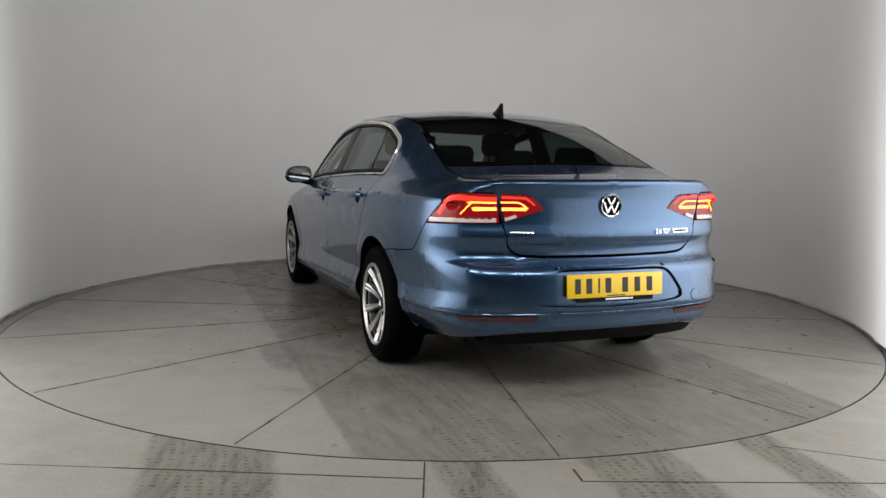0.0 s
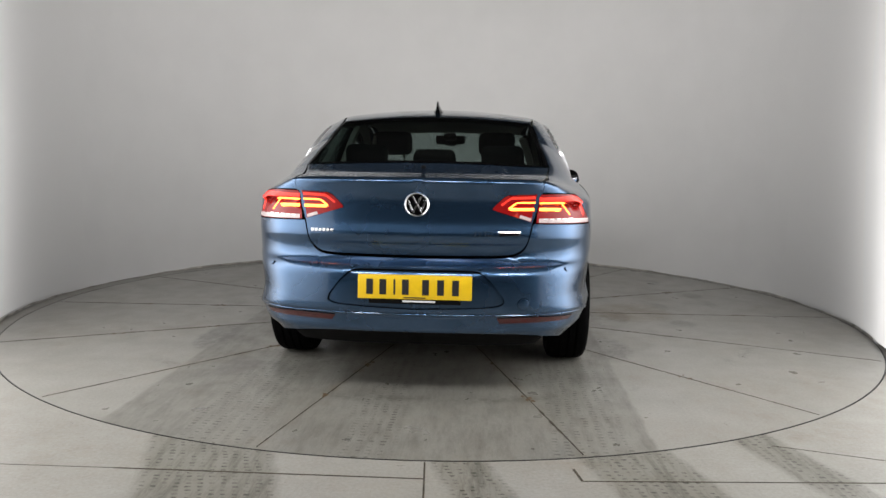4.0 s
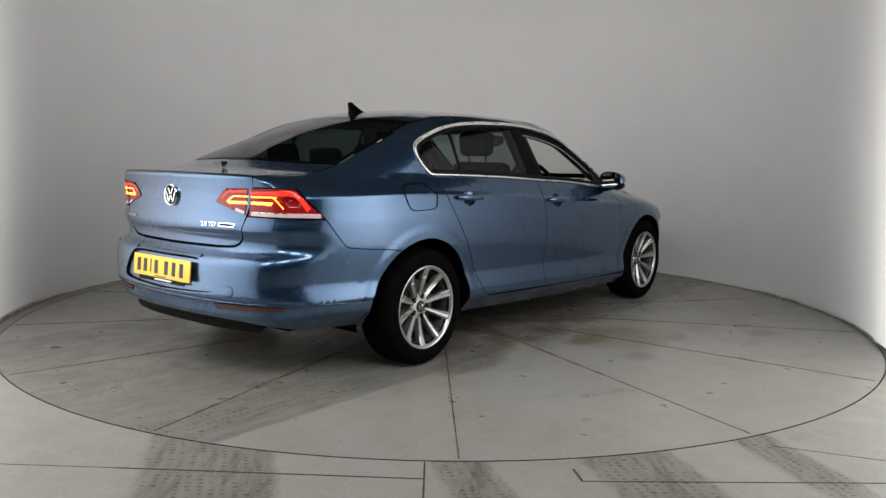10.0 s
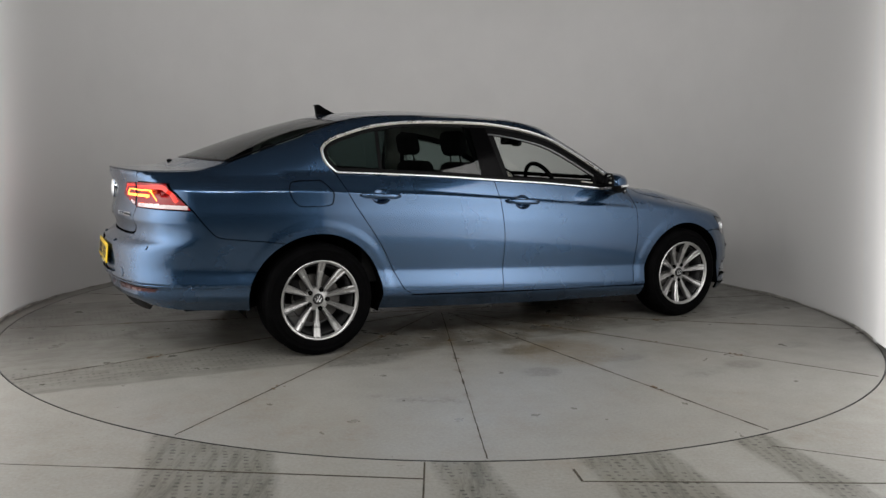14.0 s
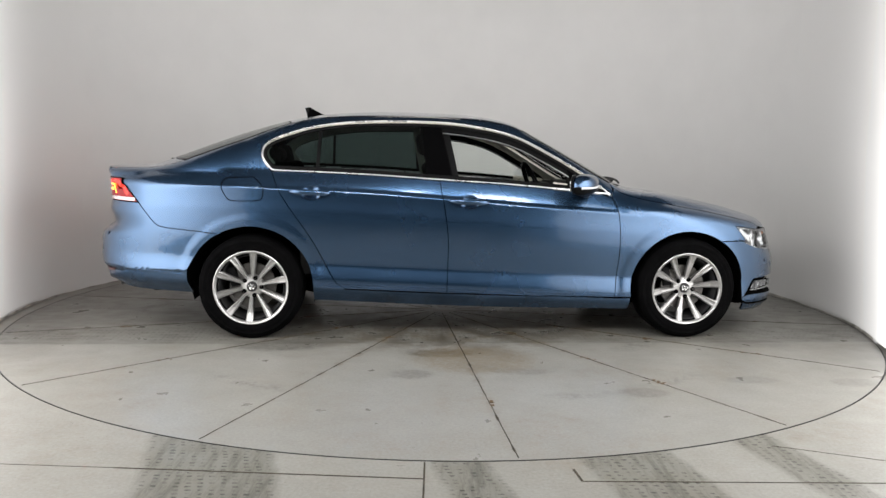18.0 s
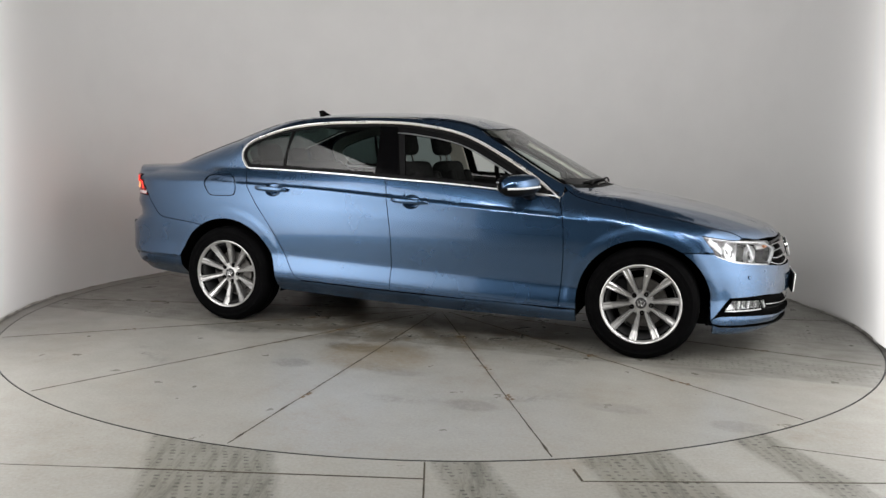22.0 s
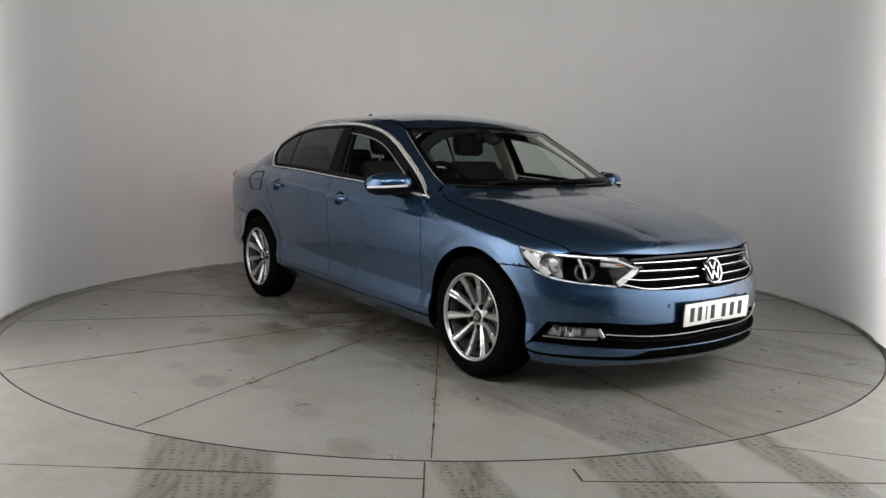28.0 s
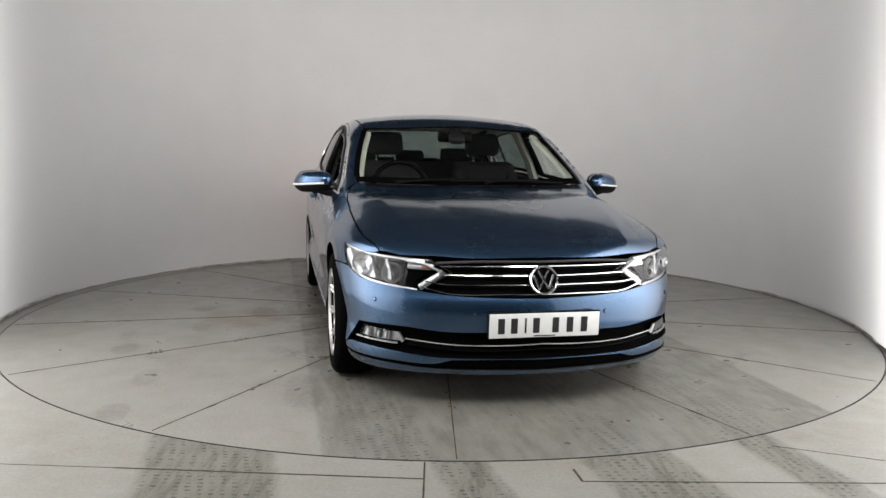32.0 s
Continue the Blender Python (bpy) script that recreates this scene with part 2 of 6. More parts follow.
def shrink(poly, d):
    if area_of(poly) < 0:
        poly = poly[::-1]
    e = np.roll(poly, -1, 0) - poly
    n = np.stack([-e[:, 1], e[:, 0]], 1) / (np.linalg.norm(e, axis=1)[:, None] + 1e-12)
    m = n + np.roll(n, 1, 0)
    m /= np.maximum(np.sum(m * n, 1), 0.4)[:, None]
    return poly + m * d


def skin_patch(where, poly, step=0.025, gap=0.0025, off=0.0, flange=0.014, holes=()):
    """A patch of the car's skin inside an outline: places, faces and corner normals. where: on_band or on_top."""
    mid = np.abs(np.abs(poly[:, 0]) - TIP) < 1e-6
    if area_of(poly) < 0:
        poly, mid = poly[::-1], mid[::-1]
    s0 = np.sign(poly[:, 0]) * TIP
    if gap:
        poly = shrink(poly, gap)
    poly[mid, 0] = s0[mid]
    loops = [poly] + [np.array(h) for h in holes]
    lo, hi = poly.min(0), poly.max(0)
    nx, ny = (max(2, int((hi[i] - lo[i]) / step)) for i in (0, 1))
    gx, gy = np.meshgrid(np.linspace(lo[0], hi[0], nx), np.linspace(lo[1], hi[1], ny))
    gx = gx + (np.arange(ny) % 2)[:, None] * step * 0.4
    gp = np.stack([gx.ravel(), gy.ravel()], 1)
    if where is on_band:
        # rows of points along the shoulder crease keep its edge crisp
        rows = [(q, float(crease_z(q)) + d) for q in np.arange(-1.45, 1.25, 0.03) for d in (-0.012, 0.0005, 0.009, 0.0175, 0.026)]
        zc_ = crease_z(np.clip(gp[:, 0], -1.45, 1.25))
        gp = gp[(np.abs(gp[:, 1] - zc_ - 0.008) > 0.026) | (np.abs(gp[:, 0]) > 1.3)]
        # and along the lower crease of the doors
        low_ = gp[:, 1] + 0.04 * gp[:, 0]
        gp = gp[((np.abs(low_ - 0.44) > 0.026) & (np.abs(low_ - 0.355) > 0.02)) | (np.abs(gp[:, 0]) > 1.0)]
        rows += [(q, d - 0.04 * q) for q in np.arange(-1.0, 1.0, 0.03) for d in (0.336, 0.347, 0.356, 0.365, 0.374, 0.42, 0.431, 0.44, 0.449, 0.46)]
        rows += [(q, d) for q in np.arange(-TIP + 0.02, -1.75, 0.03) for d in (0.416, 0.424, 0.432, 0.438, 0.444)]
        # rings of points over the edge of the arch flares
        for xw, rw in AXLES:
            r_ = np.hypot(gp[:, 0] - xw, gp[:, 1] - 0.325) - rw
            gp = gp[(r_ < 0.008) | (r_ > 0.1)]
            rows += [(xw + (rw + d) * math.cos(a), 0.325 + (rw + d) * math.sin(a)) for d in (0.02, 0.036, 0.046, 0.055, 0.064, 0.073, 0.082, 0.092) for a in np.arange(-0.2, 3.4, 0.045) if (xw + (rw + d) * math.cos(a)) * np.sign(xw) < 1.9]
        gp = np.concatenate([gp, np.array(rows)])
    elif hi[0] > 1.5:
        gp = gp[np.abs(np.abs(gp[:, 1]) - ridge_y(gp[:, 0])) > 0.028]
        gp = np.concatenate([gp, np.array([(q, w * (float(ridge_y(q)) + d)) for q in np.arange(0.95, 2.2, 0.03) for d in (-0.025, -0.012, -0.004, 0.004, 0.012, 0.025) for w in (-1, 1)])])
    ok = within(gp, poly)
    for h in loops[1:]:
        ok &= ~within(gp, h)
    gp = gp[ok]
    edge = np.concatenate(loops)
    if len(gp):
        near = np.concatenate([np.sqrt(((c[:, None] - edge[None]) ** 2).sum(-1)).min(1) for c in np.array_split(gp, max(1, len(gp) // 2000))])
        gp = gp[near > min(step * 0.45, 0.006)]
    pts, edges, at = [], [], 0
    for l in loops:
        edges += [(at + i, at + (i + 1) % len(l)) for i in range(len(l))]
        at += len(l)
    allp = np.concatenate([edge, gp]) if len(gp) else edge
    from_cdt = mathutils.geometry.delaunay_2d_cdt([Vector(map(float, p)) for p in allp], edges, [], 0, 1e-7)
    v2 = np.array([tuple(v) for v in from_cdt[0]])
    tri = np.array([tuple(f) for f in from_cdt[2]])
    c = v2[tri].mean(1)
    keep = within(c, poly)
    for h in loops[1:]:
        keep &= ~within(c, h)
    tri = tri[keep]
    p3 = where(v2)
    nn = normals(p3)
    p3 = p3 + nn * off
    # wind the faces outwards
    fn = np.cross(p3[tri[:, 1]] - p3[tri[:, 0]], p3[tri[:, 2]] - p3[tri[:, 0]])
    flip = (fn * nn[tri[:, 0]]).sum(1) < 0
    tri[flip] = tri[flip][:, ::-1]
    verts, faces = p3, [tuple(map(int, f)) for f in tri]
    ln = [tuple(nn[i]) for f in faces for i in f]
    if flange:
        seen = {}
        for f in faces:
            for a, b in zip(f, f[1:] + f[:1]):
                seen[(a, b)] = True
        open_edges = [(a, b) for a, b in seen if (b, a) not in seen
                      and not (where is on_band and abs(abs(v2[a][0]) - TIP) < 1e-5 and abs(abs(v2[b][0]) - TIP) < 1e-5)]
        ids, extra = {}, []
        for a, b in open_edges:
            for i in (a, b):
                if i not in ids:
                    ids[i] = len(verts) + len(extra)
                    extra.append(p3[i] - nn[i] * flange)
        if extra:
            verts = np.concatenate([verts, np.array(extra)])
            for a, b in open_edges:
                faces.append((b, a, ids[a], ids[b]))
                ln += [(0.0, 0.0, 0.0)] * 4
    return verts, faces, ln


def flipped(patch):
    """The same patch on the car's other side."""
    v, f, ln = patch
    out, at = [], 0
    for face in f:
        out += [(n[0], -n[1], n[2]) for n in ln[at:at + len(face)][::-1]]
        at += len(face)
    return v * np.array([1, -1, 1]), [tuple(face[::-1]) for face in f], out


def joined(*patches):
    v, f, ln, at = [], [], [], 0
    for a, b, c in patches:
        v.append(a)
        f += [tuple(i + at for i in face) for face in b]
        ln += c
        at += len(a)
    return np.concatenate(v), f, ln


def patch_mesh(name, patch, dark_edge=True):
    v, f, ln = patch
    me = bpy.data.meshes.new(name)
    me.from_pydata([tuple(map(float, p)) for p in v], [], f)
    me.polygons.foreach_set("use_smooth", [True] * len(f))
    # folded panel edges are blackened, so the shade in the gaps is colour
    if dark_edge and any(len(q) == 4 for q in f):
        me["edge"] = 1
        me.polygons.foreach_set("material_index", [1 if len(q) == 4 else 0 for q in f])
    me.normals_split_custom_set([tuple(map(float, n)) for n in ln])
    return me


def both_sides(name, patch, material, parent, label=""):
    """The part on the right, and its mirror image on the left."""
    return [part(name, patch_mesh(name, p), material, parent, label) for p in (patch, flipped(patch))]


def tube(path, r, n=8, closed=False, flat=1.0):
    """Verts and faces of a rod along a path of places; flat squeezes it in z."""
    path = np.array(path, float)
    k = len(path)
    t = np.roll(path, -1, 0) - np.roll(path, 1, 0)
    if not closed:
        t[0], t[-1] = path[1] - path[0], path[-1] - path[-2]
    t /= np.linalg.norm(t, axis=1)[:, None] + 1e-12
    up = np.array([0, 0, 1.0])
    verts, faces = [], []
    for p, d in zip(path, t):
        a = np.cross(d, up if abs(d[2]) < 0.95 else np.array([1.0, 0, 0]))
        a /= np.linalg.norm(a)
        b = np.cross(a, d)
        verts += [p + r * (a * math.cos(q) + flat * b * math.sin(q)) for q in np.linspace(0, 2 * math.pi, n, endpoint=False)]
    for i in range(k if closed else k - 1):
        j = (i + 1) % k
        faces += [(i * n + q, i * n + (q + 1) % n, j * n + (q + 1) % n, j * n + q) for q in range(n)]
    if not closed:
        faces += [tuple(range(n)), tuple(range((k - 1) * n, k * n))]
    return verts, faces


def on_skin(where, line, off):
    p = where(line)
    return p + normals(p) * off


def ribbon(path, normal, across, thick):
    """A strip laid on the skin along a path, with its own width and thickness."""
    path, normal = np.array(path), np.array(normal)
    t = np.gradient(path, axis=0)
    t /= np.linalg.norm(t, axis=1)[:, None] + 1e-12
    b = np.cross(normal, t)
    verts, faces, k = [], [], len(path)
    w = across / 2
    for p, n, c in zip(path, normal, b):
        verts += [p - c * w - n * thick, p - c * w + n * thick * 0.4, p - c * w * 0.6 + n * thick, p + c * w * 0.6 + n * thick, p + c * w + n * thick * 0.4, p + c * w - n * thick]
    for i in range(k - 1):
        faces += [(i * 6 + q, i * 6 + (q + 1) % 6, (i + 1) * 6 + (q + 1) % 6, (i + 1) * 6 + q) for q in range(6)]
    faces += [tuple(range(6)), tuple(range((k - 1) * 6, k * 6))]
    return verts, faces


def skin_ribbon(where, line, across, thick, off=0.0):
    p = where(line)
    n = normals(p)
    return ribbon(p + n * off, n, across, thick)


def mirrored(v):
    return [(p[0], -p[1], p[2]) for p in v]


def pair(name, v, f, material, parent, label="", angle=35):
    return [part(name, mesh_of(name, q, f, angle), material, parent, label) for q in (v, mirrored(v))]


def arc(cx, cz, r, a0, a1, n=28):
    return [(cx + r * math.cos(radians(a)), cz + r * math.sin(radians(a))) for a in np.linspace(a0, a1, n)]


def end_y(y, z, end):
    """The band's (s, z) where the skin of nose (1) or tail (-1) is y off the middle."""
    s = np.linspace(1.5, TIP, 400)
    p = on_band(np.stack([s * end, np.full(400, z)], 1))
    return (float(np.interp(abs(y), -p[::-1, 1] * 1.0, s[::-1])) * end, z)


def side_x(x, z):
    """The band's (s, z) where the side's skin has this x."""
    if abs(x) < 1.3:
        return (x, z)
    s = np.linspace(1.2, TIP, 600) * np.sign(x)
    p = on_band(np.stack([s, np.full(600, z)], 1))
    return (float(np.interp(abs(x), np.abs(p[:, 0]), np.abs(s)) * np.sign(x)), z)

# ---- the booth: floor, turntable, curved wall ----
TABLE_R, TABLE_C = 2.957, (0.008, 0.023)
WALL_R, WALL_C = 3.012, (-0.04, 0.072)


def maths(t, op, a, k=None, clamp=False):
    n = t.nodes.new("ShaderNodeMath")
    n.operation, n.use_clamp = op, clamp
    for s, v in zip(n.inputs, (a, k)):
        if v is None:
            continue
        if isinstance(v, (int, float)):
            s.default_value = v
        else:
            link(t, v, s)
    return n.outputs[0]


def blot(t, sep, x, y, rx, ry, wobble):
    """A soft patch round a place, with a ragged rim."""
    dx = maths(t, "DIVIDE", maths(t, "SUBTRACT", sep.outputs["X"], x), rx)
    dy = maths(t, "DIVIDE", maths(t, "SUBTRACT", sep.outputs["Y"], y), ry)
    d = maths(t, "ADD", maths(t, "MULTIPLY", dx, dx), maths(t, "MULTIPLY", dy, dy))
    return maths(t, "MULTIPLY", maths(t, "SUBTRACT", maths(t, "ADD", 1.15, maths(t, "MULTIPLY", wobble, 0.9)), maths(t, "ADD", d, 0.35)), 1.4, True)


def lane(t, along, centre, half, soft):
    """1 within a lane of that half width round a line, fading at its rim."""
    d = maths(t, "ABSOLUTE", maths(t, "SUBTRACT", along, centre))
    return maths(t, "DIVIDE", maths(t, "SUBTRACT", half, d), soft, True)


def prints(t, along, across, pitch, row, jitter):
    """Small dashes in rows, as a tyre's tread leaves them."""
    u = maths(t, "SINE", maths(t, "ADD", maths(t, "MULTIPLY", along, 2 * math.pi / pitch), maths(t, "MULTIPLY", jitter, 7.0)))
    v = maths(t, "SINE", maths(t, "ADD", maths(t, "MULTIPLY", across, 2 * math.pi / row), maths(t, "MULTIPLY", jitter, 3.0)))
    return maths(t, "MULTIPLY", ramp(t, u, (0.1, 0.0), (0.5, 1.0)), ramp(t, v, (0.0, 0.0), (0.3, 1.0)))


def concrete(name, strip):
    """Worn pale concrete with stains and scuffs; strip: the band that cars drive over, bare and marked by tyres."""
    m, t, b = node_mat(name)
    c = t.nodes.new("ShaderNodeTexCoord")
    sep = t.nodes.new("ShaderNodeSeparateXYZ")
    link(t, c.outputs["Object"], sep.inputs[0])
    X, Y = sep.outputs["X"], sep.outputs["Y"]
    big, mid, fine = noise_node(t, 0.9, 3, 0.6), noise_node(t, 4.5, 5, 0.7), noise_node(t, 70, 2, 0.7)
    base = ramp(t, big, (0.3, (0.272, 0.264, 0.235)), (0.7, (0.32, 0.315, 0.288)))
    base = mix(t, 0.5, base, ramp(t, mid, (0.3, (0.245, 0.237, 0.208)), (0.55, (0.3, 0.294, 0.268)), (0.75, (0.34, 0.334, 0.31))))
    base = mix(t, 0.25, base, ramp(t, fine, (0.3, (0.17, 0.166, 0.146)), (0.7, (0.42, 0.411, 0.39))))
    # ochre bloom
    brown = maths(t, "MULTIPLY", ramp(t, noise_node(t, 1.5, 4, 0.6), (0.42, 0.0), (0.66, 1.0)), ramp(t, noise_node(t, 9, 5, 0.8), (0.42, 0.0), (0.75, 0.6)))
    base = mix(t, brown, base, (0.19, 0.14, 0.082))
    # sparse chips and specks of dirt
    where_ = ramp(t, noise_node(t, 2.2, 3, 0.6), (0.42, 0.0), (0.62, 1.0))
    chip = maths(t, "MULTIPLY", ramp(t, noise_node(t, 26, 4, 0.72, stretch=(0.7, 1.3, 1)), (0.665, 0.0), (0.7, 1.0)), where_)
    base = mix(t, maths(t, "MULTIPLY", chip, 0.8), base, (0.085, 0.075, 0.058))
    speck = maths(t, "MULTIPLY", ramp(t, noise_node(t, 120, 3, 0.6), (0.67, 0.0), (0.72, 1.0)), 0.6)
    base = mix(t, speck, base, (0.11, 0.095, 0.07))
    scuff = noise_node(t, 7, 5, 0.8, stretch=(0.45, 2.4, 1) if strip else (3.0, 0.3, 1))
    jitter = noise_node(t, 6, 3, 0.6)
    worn = ramp(t, noise_node(t, 14, 4, 0.8), (0.44, 0.0), (0.58, 1.0))
    if strip:
        e0, e1 = strip
        r = maths(t, "SQRT", maths(t, "ADD", maths(t, "MULTIPLY", X, X), maths(t, "MULTIPLY", Y, Y)))
        wob = maths(t, "ADD", Y, maths(t, "MULTIPLY", maths(t, "SUBTRACT", mid, 0.5), 0.05))
        inside = maths(t, "MULTIPLY", maths(t, "DIVIDE", maths(t, "SUBTRACT", wob, e0), 0.02, True), maths(t, "DIVIDE", maths(t, "SUBTRACT", e1, wob), 0.02, True))
        bare = mix(t, 0.5, base, (0.15, 0.146, 0.127))
        bare = mix(t, maths(t, "MULTIPLY", ramp(t, scuff, (0.44, 0.0), (0.7, 1.0)), 0.6), bare, (0.075, 0.071, 0.06))
        tracks = maths(t, "ADD", lane(t, wob, -0.8, 0.2, 0.06), maths(t, "ADD", lane(t, wob, 0.76, 0.2, 0.06), lane(t, wob, 0.12, 0.14, 0.06)), True)
        bare = mix(t, maths(t, "MULTIPLY", tracks, maths(t, "MULTIPLY", worn, maths(t, "MULTIPLY", prints(t, X, wob, 0.034, 0.05, jitter), 0.85))), bare, (0.05, 0.047, 0.039))
        base = mix(t, inside, base, bare)
        # curved marks of turned tyres outside the wheels
        arcs = maths(t, "MULTIPLY", maths(t, "ADD", lane(t, r, 1.62, 0.1, 0.05), lane(t, r, 2.2, 0.07, 0.05), True), ramp(t, noise_node(t, 1.1, 2), (0.5, 0.0), (0.6, 1.0)))
        base = mix(t, maths(t, "MULTIPLY", arcs, maths(t, "MULTIPLY", worn, 0.6)), base, (0.1, 0.096, 0.08))
        # brown and black drips about the middle, thinning outwards; the black doubles as painted shade
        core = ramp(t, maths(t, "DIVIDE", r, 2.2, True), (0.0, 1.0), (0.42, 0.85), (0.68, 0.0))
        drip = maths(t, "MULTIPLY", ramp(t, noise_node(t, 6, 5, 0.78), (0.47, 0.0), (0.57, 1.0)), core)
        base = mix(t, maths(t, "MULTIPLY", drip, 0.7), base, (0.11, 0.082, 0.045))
        # oil stains, deepened so the colour also carries the shade under the car
        oil_shade = maths(t, "MULTIPLY", ramp(t, noise_node(t, 3.2, 6, 0.75), (0.43, 0.0), (0.55, 1.0)), core)
        base = mix(t, maths(t, "MULTIPLY", oil_shade, 0.75), base, (0.05, 0.044, 0.034))
        # ochre creep along the radial joints
        turn_ = maths(t, "DIVIDE", maths(t, "ADD", maths(t, "ARCTAN2", Y, X), radians(88.0)), 2 * math.pi / 14)
        off_ = maths(t, "ABSOLUTE", maths(t, "SUBTRACT", maths(t, "FRACT", maths(t, "ADD", turn_, 14.5)), 0.5))
        creep = maths(t, "DIVIDE", maths(t, "SUBTRACT", 0.045, maths(t, "MULTIPLY", maths(t, "MULTIPLY", off_, r), 2 * math.pi / 14)), 0.04, True)
        creep = maths(t, "MULTIPLY", creep, maths(t, "MULTIPLY", ramp(t, noise_node(t, 8, 4, 0.8), (0.46, 0.0), (0.6, 1.0)), ramp(t, maths(t, "DIVIDE", r, 3.0, True), (0.3, 0.9), (0.85, 0.15))))
        base = mix(t, creep, base, (0.12, 0.08, 0.035))
        ragged = noise_node(t, 22, 4, 0.8)
        for x, y, rx, ry, col, k in ((-0.28, -1.75, 0.12, 0.09, (0.13, 0.122, 0.107), 0.55), (0.33, -1.71, 0.17, 0.06, (0.145, 0.138, 0.122), 0.45), (0.88, -2.1, 0.13, 0.08, (0.13, 0.122, 0.107), 0.5), (1.53, -1.89, 0.15, 0.07, (0.145, 0.138, 0.122), 0.45),
                                     (2.08, -1.95, 0.13, 0.08, (0.145, 0.138, 0.122), 0.45), (-0.08, -1.3, 0.2, 0.1, (0.09, 0.075, 0.05), 0.8), (0.1, -1.45, 0.35, 0.3, (0.19, 0.145, 0.085), 0.55), (-1.07, -1.1, 0.3, 0.14, (0.1, 0.095, 0.085), 0.7),
                                     (-1.0, 1.35, 0.35, 0.12, (0.1, 0.095, 0.085), 0.7), (-1.7, 1.0, 0.2, 0.12, (0.12, 0.11, 0.1), 0.7), (1.9, -1.1, 0.3, 0.1, (0.12, 0.11, 0.1), 0.5)):
            patch_ = maths(t, "MULTIPLY", blot(t, sep, x, y, rx, ry, ragged), ramp(t, ragged, (0.36, 0.25), (0.55, 1.0)))
            base = mix(t, maths(t, "MULTIPLY", patch_, k), base, col)
        gloss = mix(t, inside, ramp(t, noise_node(t, 5), (0.3, 0.27), (0.7, 0.42)), ramp(t, noise_node(t, 6), (0.3, 0.26), (0.7, 0.46)))
        link(t, mix(t, maths(t, "MULTIPLY", oil_shade, 0.7), gloss, (0.24, 0.24, 0.24)), b.inputs["Roughness"])
    else:
        along = maths(t, "ADD", X, maths(t, "MULTIPLY", maths(t, "ADD", Y, 3.0), 0.25))
        along = maths(t, "ADD", along, maths(t, "MULTIPLY", maths(t, "SUBTRACT", mid, 0.5), 0.05))
        lanes = ((-0.86, 0.27, 0.05), (0.1, 0.13, 0.05), (0.78, 0.22, 0.05), (1.42, 0.12, 0.04))
        here = lane(t, along, *lanes[0])
        for q in lanes[1:]:
            here = maths(t, "ADD", here, lane(t, along, *q), True)
        here = maths(t, "MULTIPLY", here, maths(t, "DIVIDE", maths(t, "SUBTRACT", -2.2, Y), 0.3, True))
        dirty = mix(t, maths(t, "MULTIPLY", here, 0.5), base, (0.14, 0.135, 0.106))
        dirty = mix(t, maths(t, "MULTIPLY", here, maths(t, "MULTIPLY", ramp(t, scuff, (0.46, 0.0), (0.64, 1.0)), 0.6)), dirty, (0.062, 0.06, 0.046))
        base = mix(t, maths(t, "MULTIPLY", here, maths(t, "MULTIPLY", worn, maths(t, "MULTIPLY", prints(t, Y, along, 0.03, 0.042, jitter), 0.9))), dirty, (0.035, 0.033, 0.026))
        link(t, ramp(t, noise_node(t, 6), (0.3, 0.38), (0.7, 0.55)), b.inputs["Roughness"])
    link(t, base, b.inputs["Base Color"])
    bump(t, b, mix(t, 0.5, fine, scuff), 0.15, 0.004)
    return m


FLOOR = concrete("worn_concrete", None)
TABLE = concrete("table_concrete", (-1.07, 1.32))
WALL = plain("white_painted_wall", (0.8, 0.79, 0.78), 0.75, vary=0.02, scale=2.5)
JOINT = plain("dirty_joint", (0.05, 0.041, 0.029), 0.9, vary=0.7, scale=20)
RUST = plain("rust_stain", (0.13, 0.085, 0.045), 0.85, vary=0.6, scale=60)
RING = plain("dark_steel_edge", (0.03, 0.03, 0.032), 0.5, 0.6, vary=0.3)


def disc(name, r0, r1, z0, z1, n=160, a0=0.0, a1=360.0):
    """A ring or wedge from radius r0 to r1, from z0 up to z1."""
    full = abs(a1 - a0) >= 360
    ang = [radians(a) for a in np.linspace(a0, a1, n + 1)]
    verts, faces = [], []
    for a in ang:
        c, s = math.cos(a), math.sin(a)
        verts += [(r0 * c, r0 * s, z1), (r1 * c, r1 * s, z1), (r1 * c, r1 * s, z0), (r0 * c, r0 * s, z0)]
    for i in range(n):
        a, b = i * 4, i * 4 + 4
        faces += [(a + q, a + (q + 1) % 4, b + (q + 1) % 4, b + q) for q in range(4)]
    if not full:
        faces += [(0, 1, 2, 3), tuple(n * 4 + q for q in range(4))]
    bm = bmesh.new()
    me = bpy.data.meshes.new(name)
    me.from_pydata(verts, [], faces)
    bm.from_mesh(me)
    if full:
        bmesh.ops.remove_doubles(bm, verts=bm.verts, dist=1e-5)
    bmesh.ops.recalc_face_normals(bm, faces=bm.faces)
    bm.to_mesh(me)
    bm.free()
    return me


# the floor round the table, one sheet with a round hole
def floor_sheet():
    n, verts, faces = 160, [], []
    for i in range(n):
        a = 2 * math.pi * i / n
        c, s = math.cos(a), math.sin(a)
        k = 9.0 / max(abs(c), abs(s))
        x, y = TABLE_C[0] + TABLE_R * c, TABLE_C[1] + TABLE_R * s
        verts += [(x, y, 0), (min(k, 3.6) * c, min(k, 3.6) * s, 0), (k * c, k * s, 0), (x, y, -0.15)]
    for i in range(n):
        a, b = i * 4, (i + 1) % n * 4
        faces += [(a, a + 1, b + 1, b), (a + 1, a + 2, b + 2, b + 1), (a, b, b + 3, a + 3)]
    return mesh_of("floor", verts, faces)


